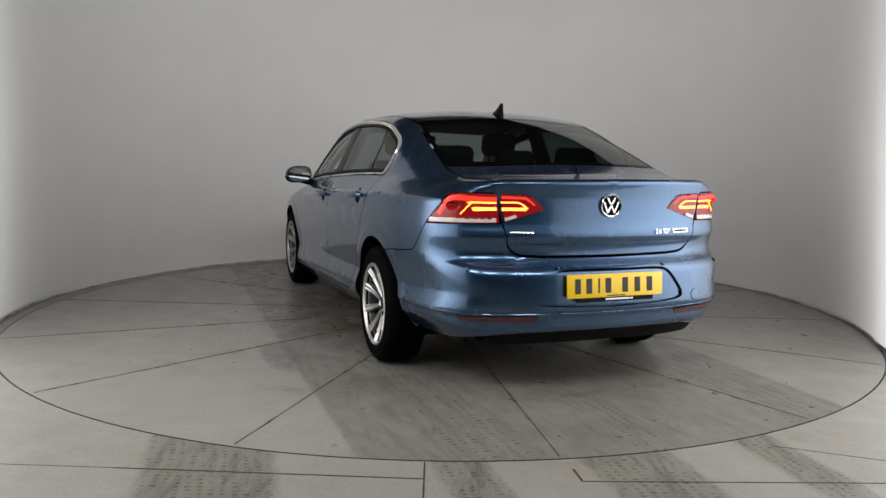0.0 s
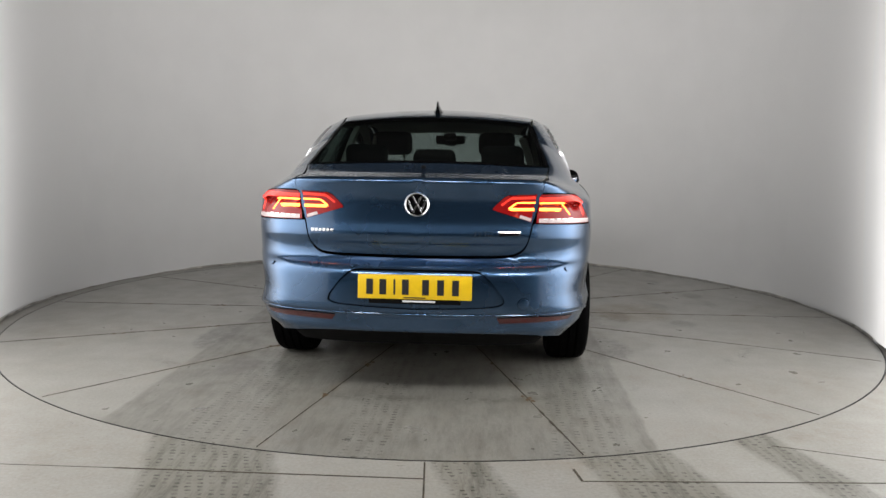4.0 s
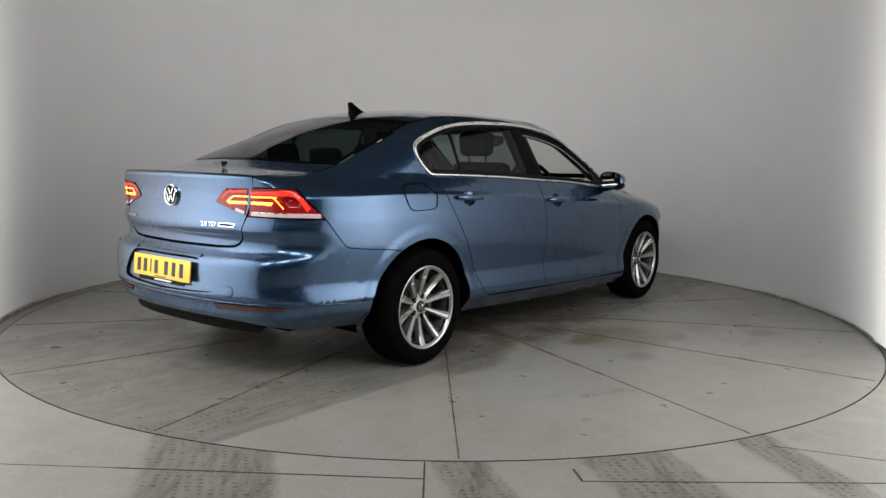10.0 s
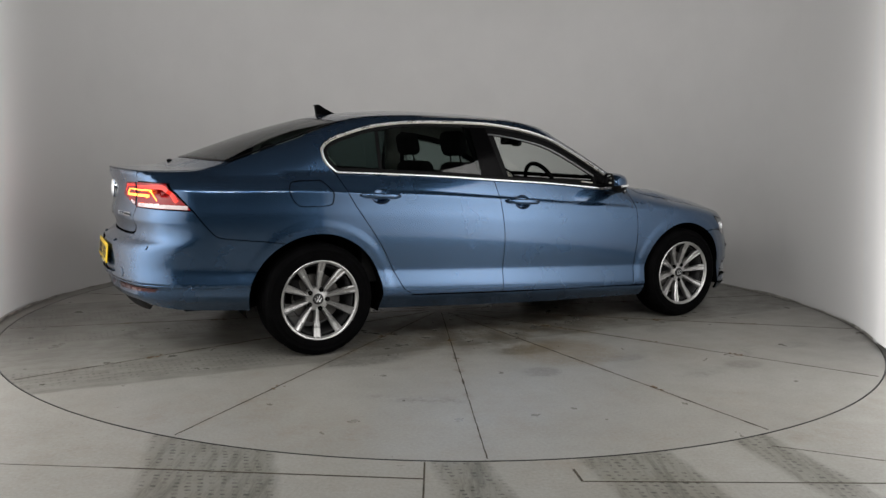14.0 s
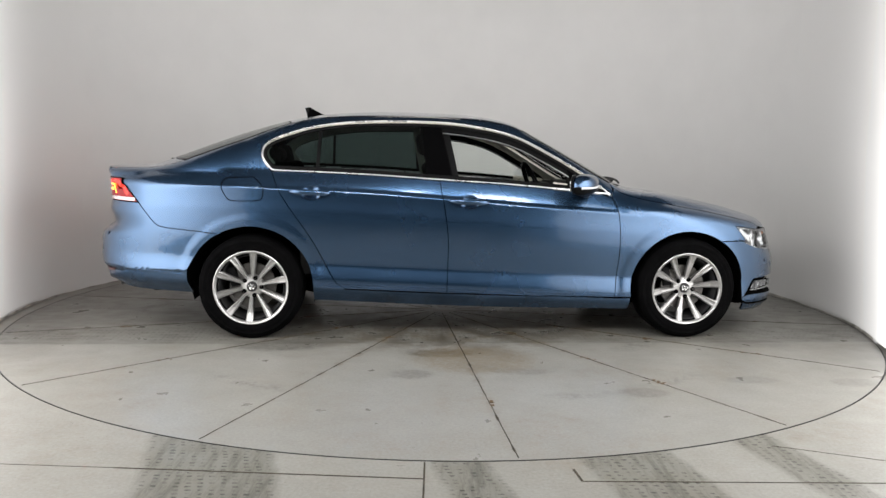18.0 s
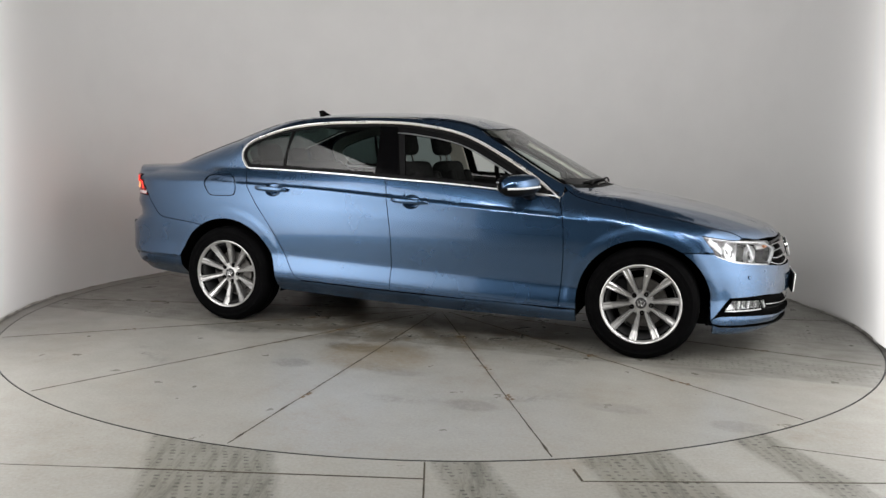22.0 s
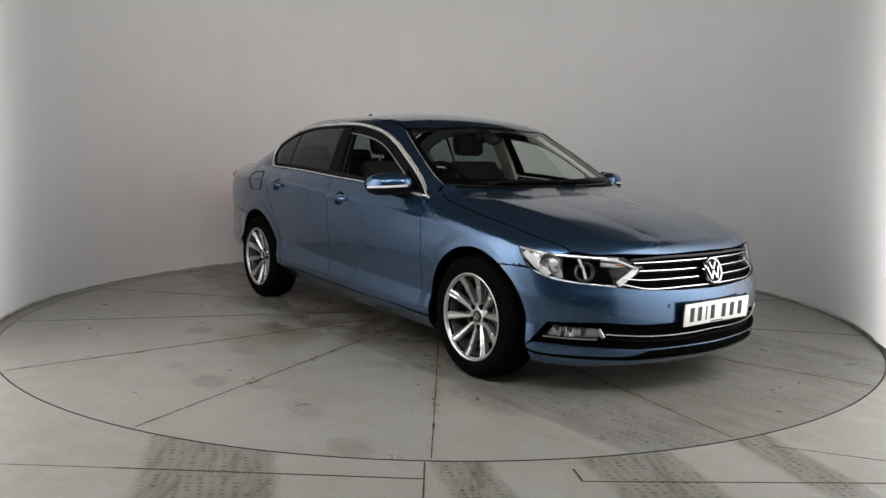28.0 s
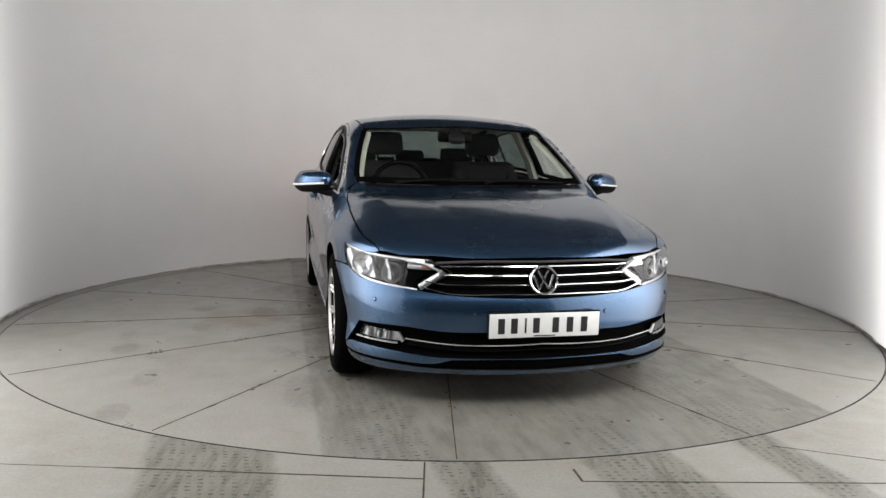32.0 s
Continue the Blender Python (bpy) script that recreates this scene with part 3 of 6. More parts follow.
floor = tagged(part("floor", floor_sheet(), FLOOR, None), "worn pale concrete floor with tyre marks around the turntable", "floor", kind="structure")
pit = tagged(part("floor_pit", disc("floor_pit", 0.0, TABLE_R + 0.2, -0.4, -0.14, 96), DARK, None), "dark pit under the turntable", "floor", kind="structure")
# saw cuts in the outer slab
for x0, y0, x1, y1, w in ((-1.2, -3.035, -0.045, -3.098, 0.008), (-0.048, -2.945, -0.04, -4.2, 0.007), (0.53, -3.1, 2.2, -3.07, 0.006), (0.515, -2.99, 0.53, -3.1, 0.01), (-2.2, -2.99, -1.2, -3.035, 0.003),
                          (1.38, -2.72, 2.0, -2.95, 0.003)):
    d = math.hypot(x1 - x0, y1 - y0)
    part("slab_joint", box_mesh("slab_joint", d, w, 0.006, 0.001, 1, pose((x0 + x1) / 2, (y0 + y1) / 2, -0.0015, 0, 0, math.degrees(math.atan2(y1 - y0, x1 - x0)))), JOINT, floor)

turntable = new("turntable")
tagged(turntable, "round concrete turntable with radial joints and a tyre-marked strip", "turntable")
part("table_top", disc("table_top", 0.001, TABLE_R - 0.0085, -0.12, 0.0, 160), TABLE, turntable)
part("table_edge", disc("table_edge", TABLE_R - 0.0084, TABLE_R - 0.004, -0.12, 0.001, 160), RING, turntable, "dark steel rim")
flecks, fleck_faces = [], []
for i in range(14):
    a = -88.0 + i * 360 / 14
    bm = bmesh.new()
    rnd = random.Random(i)
    n, verts, faces = 60, [], []
    for q in range(n + 1):
        r = 0.12 + (TABLE_R - 0.15) * q / n
        w = 0.0016 + 0.0018 * rnd.random() + (0.004 if rnd.random() > 0.93 else 0)
        o = rnd.uniform(-0.0012, 0.0012)
        verts += [(r, o - w, 0.0012), (r, o + w, 0.0012), (r, o + w, -0.002), (r, o - w, -0.002)]
    for q in range(n):
        faces += [(q * 4 + k, q * 4 + (k + 1) % 4, q * 4 + 4 + (k + 1) % 4, q * 4 + 4 + k) for k in range(4)]
    faces += [(0, 1, 2, 3), tuple(n * 4 + k for k in range(4))]
    ob = part("radial_joint", mesh_of("radial_joint", verts, faces), JOINT, turntable)
    ob.rotation_euler = (0, 0, radians(a))
    # rusty flecks where the plates are pinned
    for r in [q for q in (0.98 + rnd.uniform(-0.05, 0.05), 1.62 + rnd.uniform(-0.05, 0.05), 2.22 + rnd.uniform(-0.05, 0.05)) if rnd.random() > 0.3]:
        for _ in range(rnd.randint(4, 7)):
            nn, at = 9, len(flecks)
            cx_, cy_, size = r + rnd.gauss(0, 0.025), rnd.gauss(0, 0.012), rnd.uniform(0.004, 0.012)
            rim_ = [(cx_ + size * rnd.uniform(0.5, 1.5) * math.cos(2 * math.pi * q / nn), cy_ + 0.8 * size * rnd.uniform(0.5, 1.5) * math.sin(2 * math.pi * q / nn)) for q in range(nn)]
            rim_ = [(x * math.cos(radians(a)) - y * math.sin(radians(a)), x * math.sin(radians(a)) + y * math.cos(radians(a))) for x, y in rim_]
            flecks += [(x, y, 0.0016) for x, y in rim_] + [(x, y, -0.001) for x, y in rim_]
            fleck_faces += [tuple(range(at, at + nn)), tuple(range(at + nn, at + 2 * nn))] + [(at + q, at + (q + 1) % nn, at + nn + (q + 1) % nn, at + nn + q) for q in range(nn)]
tagged(part("rust_flecks", mesh_of("rust_flecks", flecks, fleck_faces), RUST, turntable), "brown rust flecks along the joints", kind="stuff")

# the curved wall, open towards the camera
A0, A1 = -19.0, 199.0


def wall_mesh():
    n, verts, faces = 140, [], []
    prof = [(0.0, 0.003), (0.0, 0.02), (0.0, 3.15), (0.15, 3.15), (0.15, 0.003)]
    for i in range(n + 1):
        a = radians(A0 + (A1 - A0) * i / n)
        for o, z in prof:
            r = WALL_R + o
            verts.append((WALL_C[0] + r * math.cos(a), WALL_C[1] + r * math.sin(a), z))
    k = len(prof)
    for i in range(n):
        faces += [(i * k + q, i * k + (q + 1) % k, (i + 1) * k + (q + 1) % k, (i + 1) * k + q) for q in range(k)]
    faces += [tuple(range(k)), tuple(range(n * k, n * k + k))]
    return mesh_of("wall_curved", verts, faces)


tagged(part("wall_curved", wall_mesh(), WALL, None), "smooth white curved studio wall scuffed at its foot", "wall", kind="structure")
SCUFF = plain("scuffed_foot", (0.4, 0.38, 0.345), 0.8, vary=0.6, scale=9)


def skirt():
    n, verts, faces = 260, [], []
    rnd = random.Random(5)
    h = 0.02
    for i in range(n + 1):
        a = radians(A0 + 2 + (A1 - A0 - 4) * i / n)
        h = min(0.02, max(0.006, h + rnd.uniform(-0.004, 0.004)))
        for r, z in ((WALL_R - 0.005, 0.003), (WALL_R - 0.003, h), (WALL_R + 0.01, h), (WALL_R + 0.01, 0.003)):
            verts.append((WALL_C[0] + r * math.cos(a), WALL_C[1] + r * math.sin(a), z))
    for i in range(n):
        faces += [(i * 4 + q, i * 4 + (q + 1) % 4, i * 4 + 4 + (q + 1) % 4, i * 4 + 4 + q) for q in range(4)]
    faces += [(0, 1, 2, 3), tuple(n * 4 + q for q in range(4))]
    return mesh_of("baseboard", verts, faces)


tagged(part("baseboard", skirt(), SCUFF, None), "dirty uneven foot of the curved wall", "wall foot", kind="structure")
ROOM = plain("dark_room_paint", (0.035, 0.035, 0.037), 0.9)
for name, sx, sy, sz, x, y, z in (("wall_north", 18.3, 0.15, 4.6, 0, 9.08, 2.1), ("wall_south", 18.3, 0.15, 4.6, 0, -9.08, 2.1), ("wall_east", 0.15, 18.0, 4.6, 9.08, 0, 2.1), ("wall_west", 0.15, 18.0, 4.6, -9.08, 0, 2.1)):
    tagged(part(name, box_mesh(name, sx, sy, sz, 0, 1, pose(x, y, z)), ROOM, None), "plain dark wall of the unlit room", "wall", kind="structure")
CEIL = plain("dark_ceiling_paint", (0.06, 0.06, 0.06), 0.9, vary=0.03, scale=3)
tagged(part("ceiling", box_mesh("ceiling", 18.3, 18.3, 0.15, 0, 1, pose(0, 0, 4.475)), CEIL, None), "plain dark ceiling over the booth", "ceiling", kind="structure")


# tall light panels: they start on the wall and run on past the booth's mouth, weak at the wall end, full further out
def panel_glow():
    m, t, b = node_mat("light_panel_and_wall_glow")
    b.inputs["Base Color"].default_value = (0.8, 0.79, 0.78, 1)
    b.inputs["Roughness"].default_value = 0.75
    c = t.nodes.new("ShaderNodeTexCoord")
    sep = t.nodes.new("ShaderNodeSeparateXYZ")
    link(t, c.outputs["Object"], sep.inputs[0])
    # over the wall this fading glow stands in for light falling on it
    along = maths(t, "POWER", maths(t, "DIVIDE", maths(t, "SUBTRACT", 0.7, sep.outputs["Y"]), 2.7, True), 3.2)
    fade = ramp(t, maths(t, "DIVIDE", maths(t, "ADD", sep.outputs["Y"], 3.9), 1.6, True), (0.0, 0.1), (0.4, 0.4), (1.0, 1.0))
    rise = ramp(t, maths(t, "DIVIDE", sep.outputs["Z"], 1.2, True), (0.0, 0.55), (1.0, 1.0))
    q = maths(t, "MULTIPLY", maths(t, "MULTIPLY", along, fade), maths(t, "MULTIPLY", rise, PANEL_GLOW))
    b.inputs["Emission Color"].default_value = (1.0, 0.985, 0.97, 1)
    link(t, q, b.inputs["Emission Strength"])
    return m


PANEL_GLOW = 3.7
GLOW = panel_glow()
for side in (-1, 1):
    line, n = [], 30
    for i in range(n + 1):
        a = radians(12 - 32 * i / n)
        line.append((WALL_C[0] * side + (WALL_R - 0.008) * math.cos(a), WALL_C[1] + (WALL_R - 0.008) * math.sin(a)))
    x1, y1 = line[-1]
    line += [(x1 + (2.4 - x1) * k / 8, y1 + (-2.6 - y1) * k / 8) for k in range(1, 9)]
    line += [(2.4 - 0.7 * k / 8, -2.6 - 1.3 * k / 8) for k in range(1, 9)]
    verts, faces = [], []
    for k, (x, y) in enumerate(line):
        dx, dy = np.array(line[min(k + 1, len(line) - 1)]) - np.array(line[max(k - 1, 0)])
        d = math.hypot(dx, dy)
        ox, oy = -dy / d * 0.006, dx / d * 0.006
        verts += [(side * x, y, 0.03), (side * x, y, 3.1), (side * (x + ox), y + oy, 3.1), (side * (x + ox), y + oy, 0.03)]
    for k in range(len(line) - 1):
        faces += [(k * 4 + q, k * 4 + (q + 1) % 4, k * 4 + 4 + (q + 1) % 4, k * 4 + 4 + q) for q in range(4)]
    faces += [(0, 1, 2, 3), tuple(len(verts) - 4 + q for q in range(4))]
    me = mesh_of("light_panel", verts, faces)
    me.materials.append(GLOW)
    me.materials.append(WALL)
    # only the face turned to the booth glows
    for k, poly in enumerate(me.polygons):
        poly.material_index = 0 if k % 4 == 0 and k < 4 * (len(line) - 1) else 1
    tagged(part("light_panel", me, None, None), "tall glowing white light panel beside the booth's mouth, with painted glow along the wall", "light panel", kind="structure")


# a row of soft fill lights hung over the camera, leaning down to the booth
# unseen and added, hangers too, to brighten the floor and the wall's middle
FILL_GLOW = glow("fill_light_diffuser", (1.0, 0.985, 0.97), 15.0, (0.8, 0.8, 0.8))
for x in (-1.9, 0.0, 1.9):
    me = box_mesh("fill_light", 1.2, 0.08, 0.8, 0.01, 1, pose(x, -5.2, 3.6, -32, 0, 0))
    me.materials.append(FILL_GLOW)
    me.materials.append(BLACK)
    for poly in me.polygons:
        poly.material_index = 0 if poly.normal.y > 0.6 and poly.normal.z < -0.4 else 1
    light = part("fill_light", me, None, None)
    tagged(light, "white soft fill light added out of view over the camera", "ceiling light", kind="structure")
    for q in (-0.5, 0.5):
        part("hanger", box_mesh("hanger", 0.02, 0.02, 0.46, 0.002, 1, pose(x + q, -5.0, 4.16)), DARK, light)

# ---- the car ----
car = new("car")
tagged(car, "blue metallic four-door saloon with lit tail lamps on the turntable", "car")

# lines that the panels share, on the right side
DOOR_F = [(0.89, 0.924), (0.925, 0.812), (0.938, 0.6), (0.928, 0.42), (0.915, 0.272)]
DOOR_M = [(-0.222, 1.004), (-0.185, 0.8), (-0.165, 0.62), (-0.17, 0.298)]
DOOR_R = [(-1.272, 1.05), (-1.2, 0.9), (-1.02, 0.634), (-0.91, 0.43), (-0.86, 0.355), (-0.8, 0.322)]
BELT = [(-1.272, 1.05), (-0.99, 1.043), (-0.6, 1.028), (-0.222, 1.006), (0.2, 0.983), (0.61, 0.95), (0.89, 0.924)]
DLO = [(-1.275, 1.051, 1), (-1.335, 1.13), (-1.335, 1.2), (-1.28, 1.25), (-1.17, 1.294), (-1.0, 1.342), (-0.76, 1.373), (-0.43, 1.383), (-0.2, 1.379), (-0.06, 1.367),
       (0.15, 1.332), (0.31, 1.283), (0.5, 1.188), (0.75, 1.04), (0.895, 0.924, 1), (0.61, 0.95), (0.2, 0.983), (-0.222, 1.006), (-0.6, 1.028), (-0.99, 1.043)]
ROOF_SIDE = [(0.335, -0.604), (0.15, -0.612), (-0.2, -0.61), (-0.6, -0.606), (-0.9, -0.59), (-1.17, -0.565)]
SCREEN_SIDE = [(0.335, -0.604), (0.55, -0.66), (0.8, -0.706), (0.905, -0.708)]
BACK_SIDE = [(-1.17, -0.565), (-1.59, -0.61), (-1.84, -0.634)]
BOOT_SIDE = [(-1.84, -0.634), (-1.95, -0.618), (-2.2, -0.592), (-2.325, -0.575)]
BONNET_SIDE = [(0.93, -0.744), (0.99, -0.767), (1.22, -0.78), (1.56, -0.779), (1.79, -0.76), (1.93, -0.706)]
NOSE = [(1.93, -0.706), (2.01, -0.61), (2.08, -0.473), (2.13, -0.33), (2.158, -0.17), (2.168, 0.0)]


def full(line):
    """A half outline in (x, y), from the middle round to the middle again."""
    return [*line, *[(x, -y, *c) for x, y, *c in line[::-1] if abs(y) > 1e-6]]


def band_of(line, step=0.03):
    return [tuple(p) for p in to_band(on_top(spline(line, step, closed=False)))]


def gentle(*runs):
    """One outline from several smooth runs, with corners where they meet."""
    out = []
    for r in runs:
        s = spline(r, 0.02, closed=False) if not isinstance(r, np.ndarray) else r
        out += list(s if not out or np.linalg.norm(s[0] - out[-1]) > 1e-4 else s[1:])
    if np.linalg.norm(out[0] - out[-1]) < 1e-4:
        out.pop()
    return np.array(out)


def top_panel(name, runs, material, label="", **k):
    half = gentle(*runs)
    whole = np.array([*half, *[(x, -y) for x, y in half[::-1] if abs(y) > 1e-4]])
    return part(name, patch_mesh(name, skin_patch(on_top, whole, **k)), material, car, label)


# roof, screens, bonnet
top_panel("roof", [[(0.402, 0), (0.39, -0.36), (0.335, -0.604)], ROOF_SIDE, [(-1.17, -0.565), (-1.215, -0.3), (-1.235, 0)]], PAINT)
top_panel("windscreen", [[(0.408, 0), (0.396, -0.36), (0.341, -0.596)], [(x + 0.006 * (x < 0.4), y + 0.008) for x, y in SCREEN_SIDE], [(0.905, -0.7), (0.99, -0.48), (1.04, -0.25), (1.062, 0)]], CLEAR, "clear laminated windscreen", flange=0.004)
top_panel("rear_window", [[(-1.241, 0), (-1.221, -0.3), (-1.176, -0.557)], [(x - 0.006 * (x > -1.2), y + 0.008) for x, y in BACK_SIDE], [(-1.84, -0.626), (-1.92, -0.48), (-1.985, -0.25), (-2.01, 0)]], TINTED, "dark tinted rear window", flange=0.004)
top_panel("bonnet", [[(1.1, 0), (1.08, -0.28), (1.03, -0.5), (0.96, -0.67), (0.93, -0.744)], BONNET_SIDE, NOSE], PAINT)
top_panel("scuttle", [[(1.062, 0), (1.04, -0.25), (0.99, -0.48), (0.905, -0.708)], [(0.905, -0.708), (0.93, -0.744)], [(0.93, -0.744), (0.96, -0.67), (1.03, -0.5), (1.08, -0.28), (1.1, 0)]], BLACK, "black plastic scuttle below the windscreen", off=-0.006)

for q in (1, -1):
    corner_ = np.array([(0.9, -0.708), (0.935, -0.652), (0.962, -0.668), (0.945, -0.71), (0.931, -0.744)]) * (1, q)
    part("cowl_corner", patch_mesh("cowl_corner", skin_patch(on_top, corner_, gap=0.0, off=0.0005, flange=0.004), False), PAINT, car)

# black print round the edges of the screens
top_panel("screen_band", [[(1.064, 0), (1.042, -0.25), (0.992, -0.48), (0.907, -0.7)], [(0.907, -0.7), (0.86, -0.69)], [(0.86, -0.69), (0.93, -0.48), (0.985, -0.25), (1.005, 0)]], GLOSS_BLACK, "black printed band at the foot of the windscreen", gap=0, off=0.0015, flange=0.0)
top_panel("rear_screen_band", [[(-1.99, 0), (-1.965, -0.25), (-1.9, -0.48), (-1.838, -0.6)], [(-1.838, -0.6), (-1.84, -0.626)], [(-1.84, -0.626), (-1.92, -0.48), (-1.985, -0.25), (-2.01, 0)]], GLOSS_BLACK, "black printed band at the foot of the rear window", gap=0, off=0.0015, flange=0.0)
for q in (1, -1):
    for run, w_ in ((BACK_SIDE, 0.024), (SCREEN_SIDE, 0.03)):
        pts_ = on_top(spline([(x, y + 0.014) for x, y in run], 0.04, closed=False))
        nn_ = normals(pts_)
        v, f = ribbon((pts_ + nn_ * 0.001) * (1, q, 1), nn_ * (1, q, 1), w_, 0.0012)
        part("screen_edge", mesh_of("screen_edge", v, f), GLOSS_BLACK, car, "black printed screen edge")

# boot lid: deck and back in one
LIP = [(-2.325, -0.575), (-2.38, -0.35), (-2.4, -0.15), (-2.405, 0)]
deck = gentle([(-2.014, 0), (-1.989, -0.25), (-1.924, -0.48), (-1.84, -0.634)], BOOT_SIDE, LIP)
deck = skin_patch(on_top, np.array([*deck, *[(x, -y) for x, y in deck[::-1] if abs(y) > 1e-4]]), flange=0.0)
lip_band = np.array(band_of(LIP))
lip_band[-1, 0] = -TIP
BOOT_EDGE = [tuple(lip_band[0]), end_y(0.572, 0.98, -1), end_y(0.545, 0.9, -1), end_y(0.518, 0.8, -1), end_y(0.5, 0.75, -1), end_y(0.455, 0.716, -1), end_y(0.35, 0.707, -1)]
face = gentle(BOOT_EDGE, [end_y(0.35, 0.707, -1), (-TIP, 0.705)], [(-TIP, 0.705), tuple(lip_band[-1])], lip_band[::-1])
face = skin_patch(on_band, face, gap=0.002, flange=0.012)
part("boot_lid", patch_mesh("boot_lid", joined(deck, face, flipped(face))), PAINT, car)

# the side: one frame of pillars, cant rail and rear quarter
ARCH_R = arc(-1.395, 0.325, 0.385, 168, -8)[::-1]
ARCH_F = arc(1.395, 0.325, 0.374, 188, 12)[::-1]
LAMP_R = [end_y(0.34, 0.928, -1), end_y(0.40, 0.99, -1), end_y(0.55, 1.0, -1), side_x(-2.19, 0.994), side_x(-2.08, 0.85), side_x(-2.27, 0.858), end_y(0.53, 0.862, -1)]
SEAM_R = [side_x(-2.08, 0.848), side_x(-1.98, 0.722), side_x(-1.945, 0.702), side_x(-1.8, 0.685), (-1.66, 0.672), (-1.585, 0.66)]
roof_b, back_b, boot_b = band_of(ROOF_SIDE), band_of(BACK_SIDE), band_of(BOOT_SIDE)
screen_b = band_of(SCREEN_SIDE)
quarter_top = boot_b[-1]
frame_out = gentle(screen_b[::-1], np.array(roof_b), np.array(back_b), np.array(boot_b),
                   [quarter_top, end_y(0.572, 1.0, -1)], [end_y(0.572, 1.0, -1), end_y(0.65, 1.0, -1), side_x(-2.19, 0.994)], [side_x(-2.19, 0.994), side_x(-2.08, 0.85)],
                   SEAM_R, [(-1.585, 0.66), *[p for p in ARCH_R[::-1] if p[0] > -1.578]], [ARCH_R[0], (-0.8, 0.322)], DOOR_R[::-1], [DLO[0][:2], *[p[:2] for p in DLO[1:15]]],
                   [(0.895, 0.924), (0.91, 0.95), tuple(screen_b[-1])])
both_sides("side_frame", skin_patch(on_band, frame_out), PAINT, car)

HANDLES = ((-1.025, 0.926), (-0.036, 0.878))


def cup_of(s, z):
    return np.array([(s + 0.005 + 0.062 * math.cos(k), z - 0.006 + 0.046 * math.sin(k)) for k in np.linspace(0, 2 * math.pi, 28, endpoint=False)])


both_sides("front_door", skin_patch(on_band, gentle(DOOR_F, [(0.915, 0.272), (0.4, 0.284), (-0.17, 0.298)], DOOR_M[::-1], [p for p in BELT if p[0] >= -0.222]), holes=[cup_of(*HANDLES[1])]), PAINT, car)
both_sides("rear_door", skin_patch(on_band, gentle(DOOR_M, [(-0.17, 0.298), (-0.8, 0.322)], DOOR_R[::-1], [p for p in BELT if p[0] <= -0.222]), holes=[cup_of(*HANDLES[0])]), PAINT, car)
both_sides("sill", skin_patch(on_band, gentle([(-1.01, 0.325), (-0.8, 0.318), (-0.17, 0.294), (0.915, 0.268), (1.02, 0.268)], [(1.02, 0.268), (1.02, 0.185)], [(1.02, 0.185), (0.0, 0.198), (-1.01, 0.238)], [(-1.01, 0.238), (-1.01, 0.325)])), PAINT, car)

# front wing
LAMP_F = [side_x(1.715, 0.735), side_x(1.9, 0.708), end_y(0.5, 0.694, 1), end_y(0.415, 0.645, 1), end_y(0.56, 0.56, 1), side_x(1.9, 0.588), side_x(1.8, 0.622)]
bonnet_b = band_of(BONNET_SIDE)
wing = gentle([(0.895, 0.924), (0.91, 0.95), tuple(bonnet_b[0])], np.array(bonnet_b), [bonnet_b[-1], LAMP_F[1], LAMP_F[0]], [LAMP_F[0], side_x(1.787, 0.635)], [side_x(1.787, 0.635), (1.68, 0.64), (1.602, 0.637)],
              [(1.602, 0.637), *[p for p in ARCH_F if p[0] < 1.595]], [ARCH_F[-1], (0.915, 0.272)], DOOR_F[::-1])
both_sides("front_wing", skin_patch(on_band, wing), PAINT, car)

# bumpers
rear_top = [SEAM_R[-1], *SEAM_R[::-1][1:]]
rear_out = gentle(SEAM_R[::-1], [side_x(-2.08, 0.848), side_x(-2.27, 0.856), end_y(0.535, 0.86, -1)], [end_y(0.535, 0.86, -1), end_y(0.518, 0.8, -1), end_y(0.5, 0.745, -1), end_y(0.455, 0.708, -1), end_y(0.35, 0.698, -1)],
                  [end_y(0.35, 0.698, -1), (-TIP, 0.696)], [(-TIP, 0.696), (-TIP, 0.345)], [(-TIP, 0.345), end_y(0.45, 0.335, -1), end_y(0.62, 0.315, -1), side_x(-2.1, 0.29), (-1.79, 0.272)],
                  [(-1.79, 0.272), *[p for p in ARCH_R[::-1] if p[0] < -1.59 and p[1] > 0.285], (-1.585, 0.66)])
PLATE_HOLE = gentle([(-TIP, 0.648), end_y(0.27, 0.645, -1), end_y(0.31, 0.63, -1), end_y(0.4, 0.525, -1), end_y(0.405, 0.5, -1), end_y(0.36, 0.484, -1), (-TIP, 0.47)])
hole_edge = spline([(-TIP, 0.648), end_y(0.27, 0.645, -1), end_y(0.31, 0.63, -1), end_y(0.4, 0.525, -1), end_y(0.405, 0.5, -1), end_y(0.36, 0.484, -1), (-TIP, 0.47)], 0.02, closed=False)
i = int(np.argmax(np.abs(rear_out[:, 0] + TIP) < 1e-6))
rear_out = np.concatenate([rear_out[:i + 1], hole_edge, rear_out[i + 1:]])
rear_out = np.array([p for k, p in enumerate(rear_out) if k == 0 or np.linalg.norm(p - rear_out[k - 1]) > 1e-5])
rb = skin_patch(on_band, rear_out)
rear_bumper = part("rear_bumper", patch_mesh("rear_bumper", joined(rb, flipped(rb))), PAINT, car)
rec = skin_patch(on_band, np.array([*hole_edge]), gap=-0.004, off=-0.013, flange=0.0)
part("plate_recess", patch_mesh("plate_recess", joined(rec, flipped(rec))), PAINT, car, "recess for the number plate")

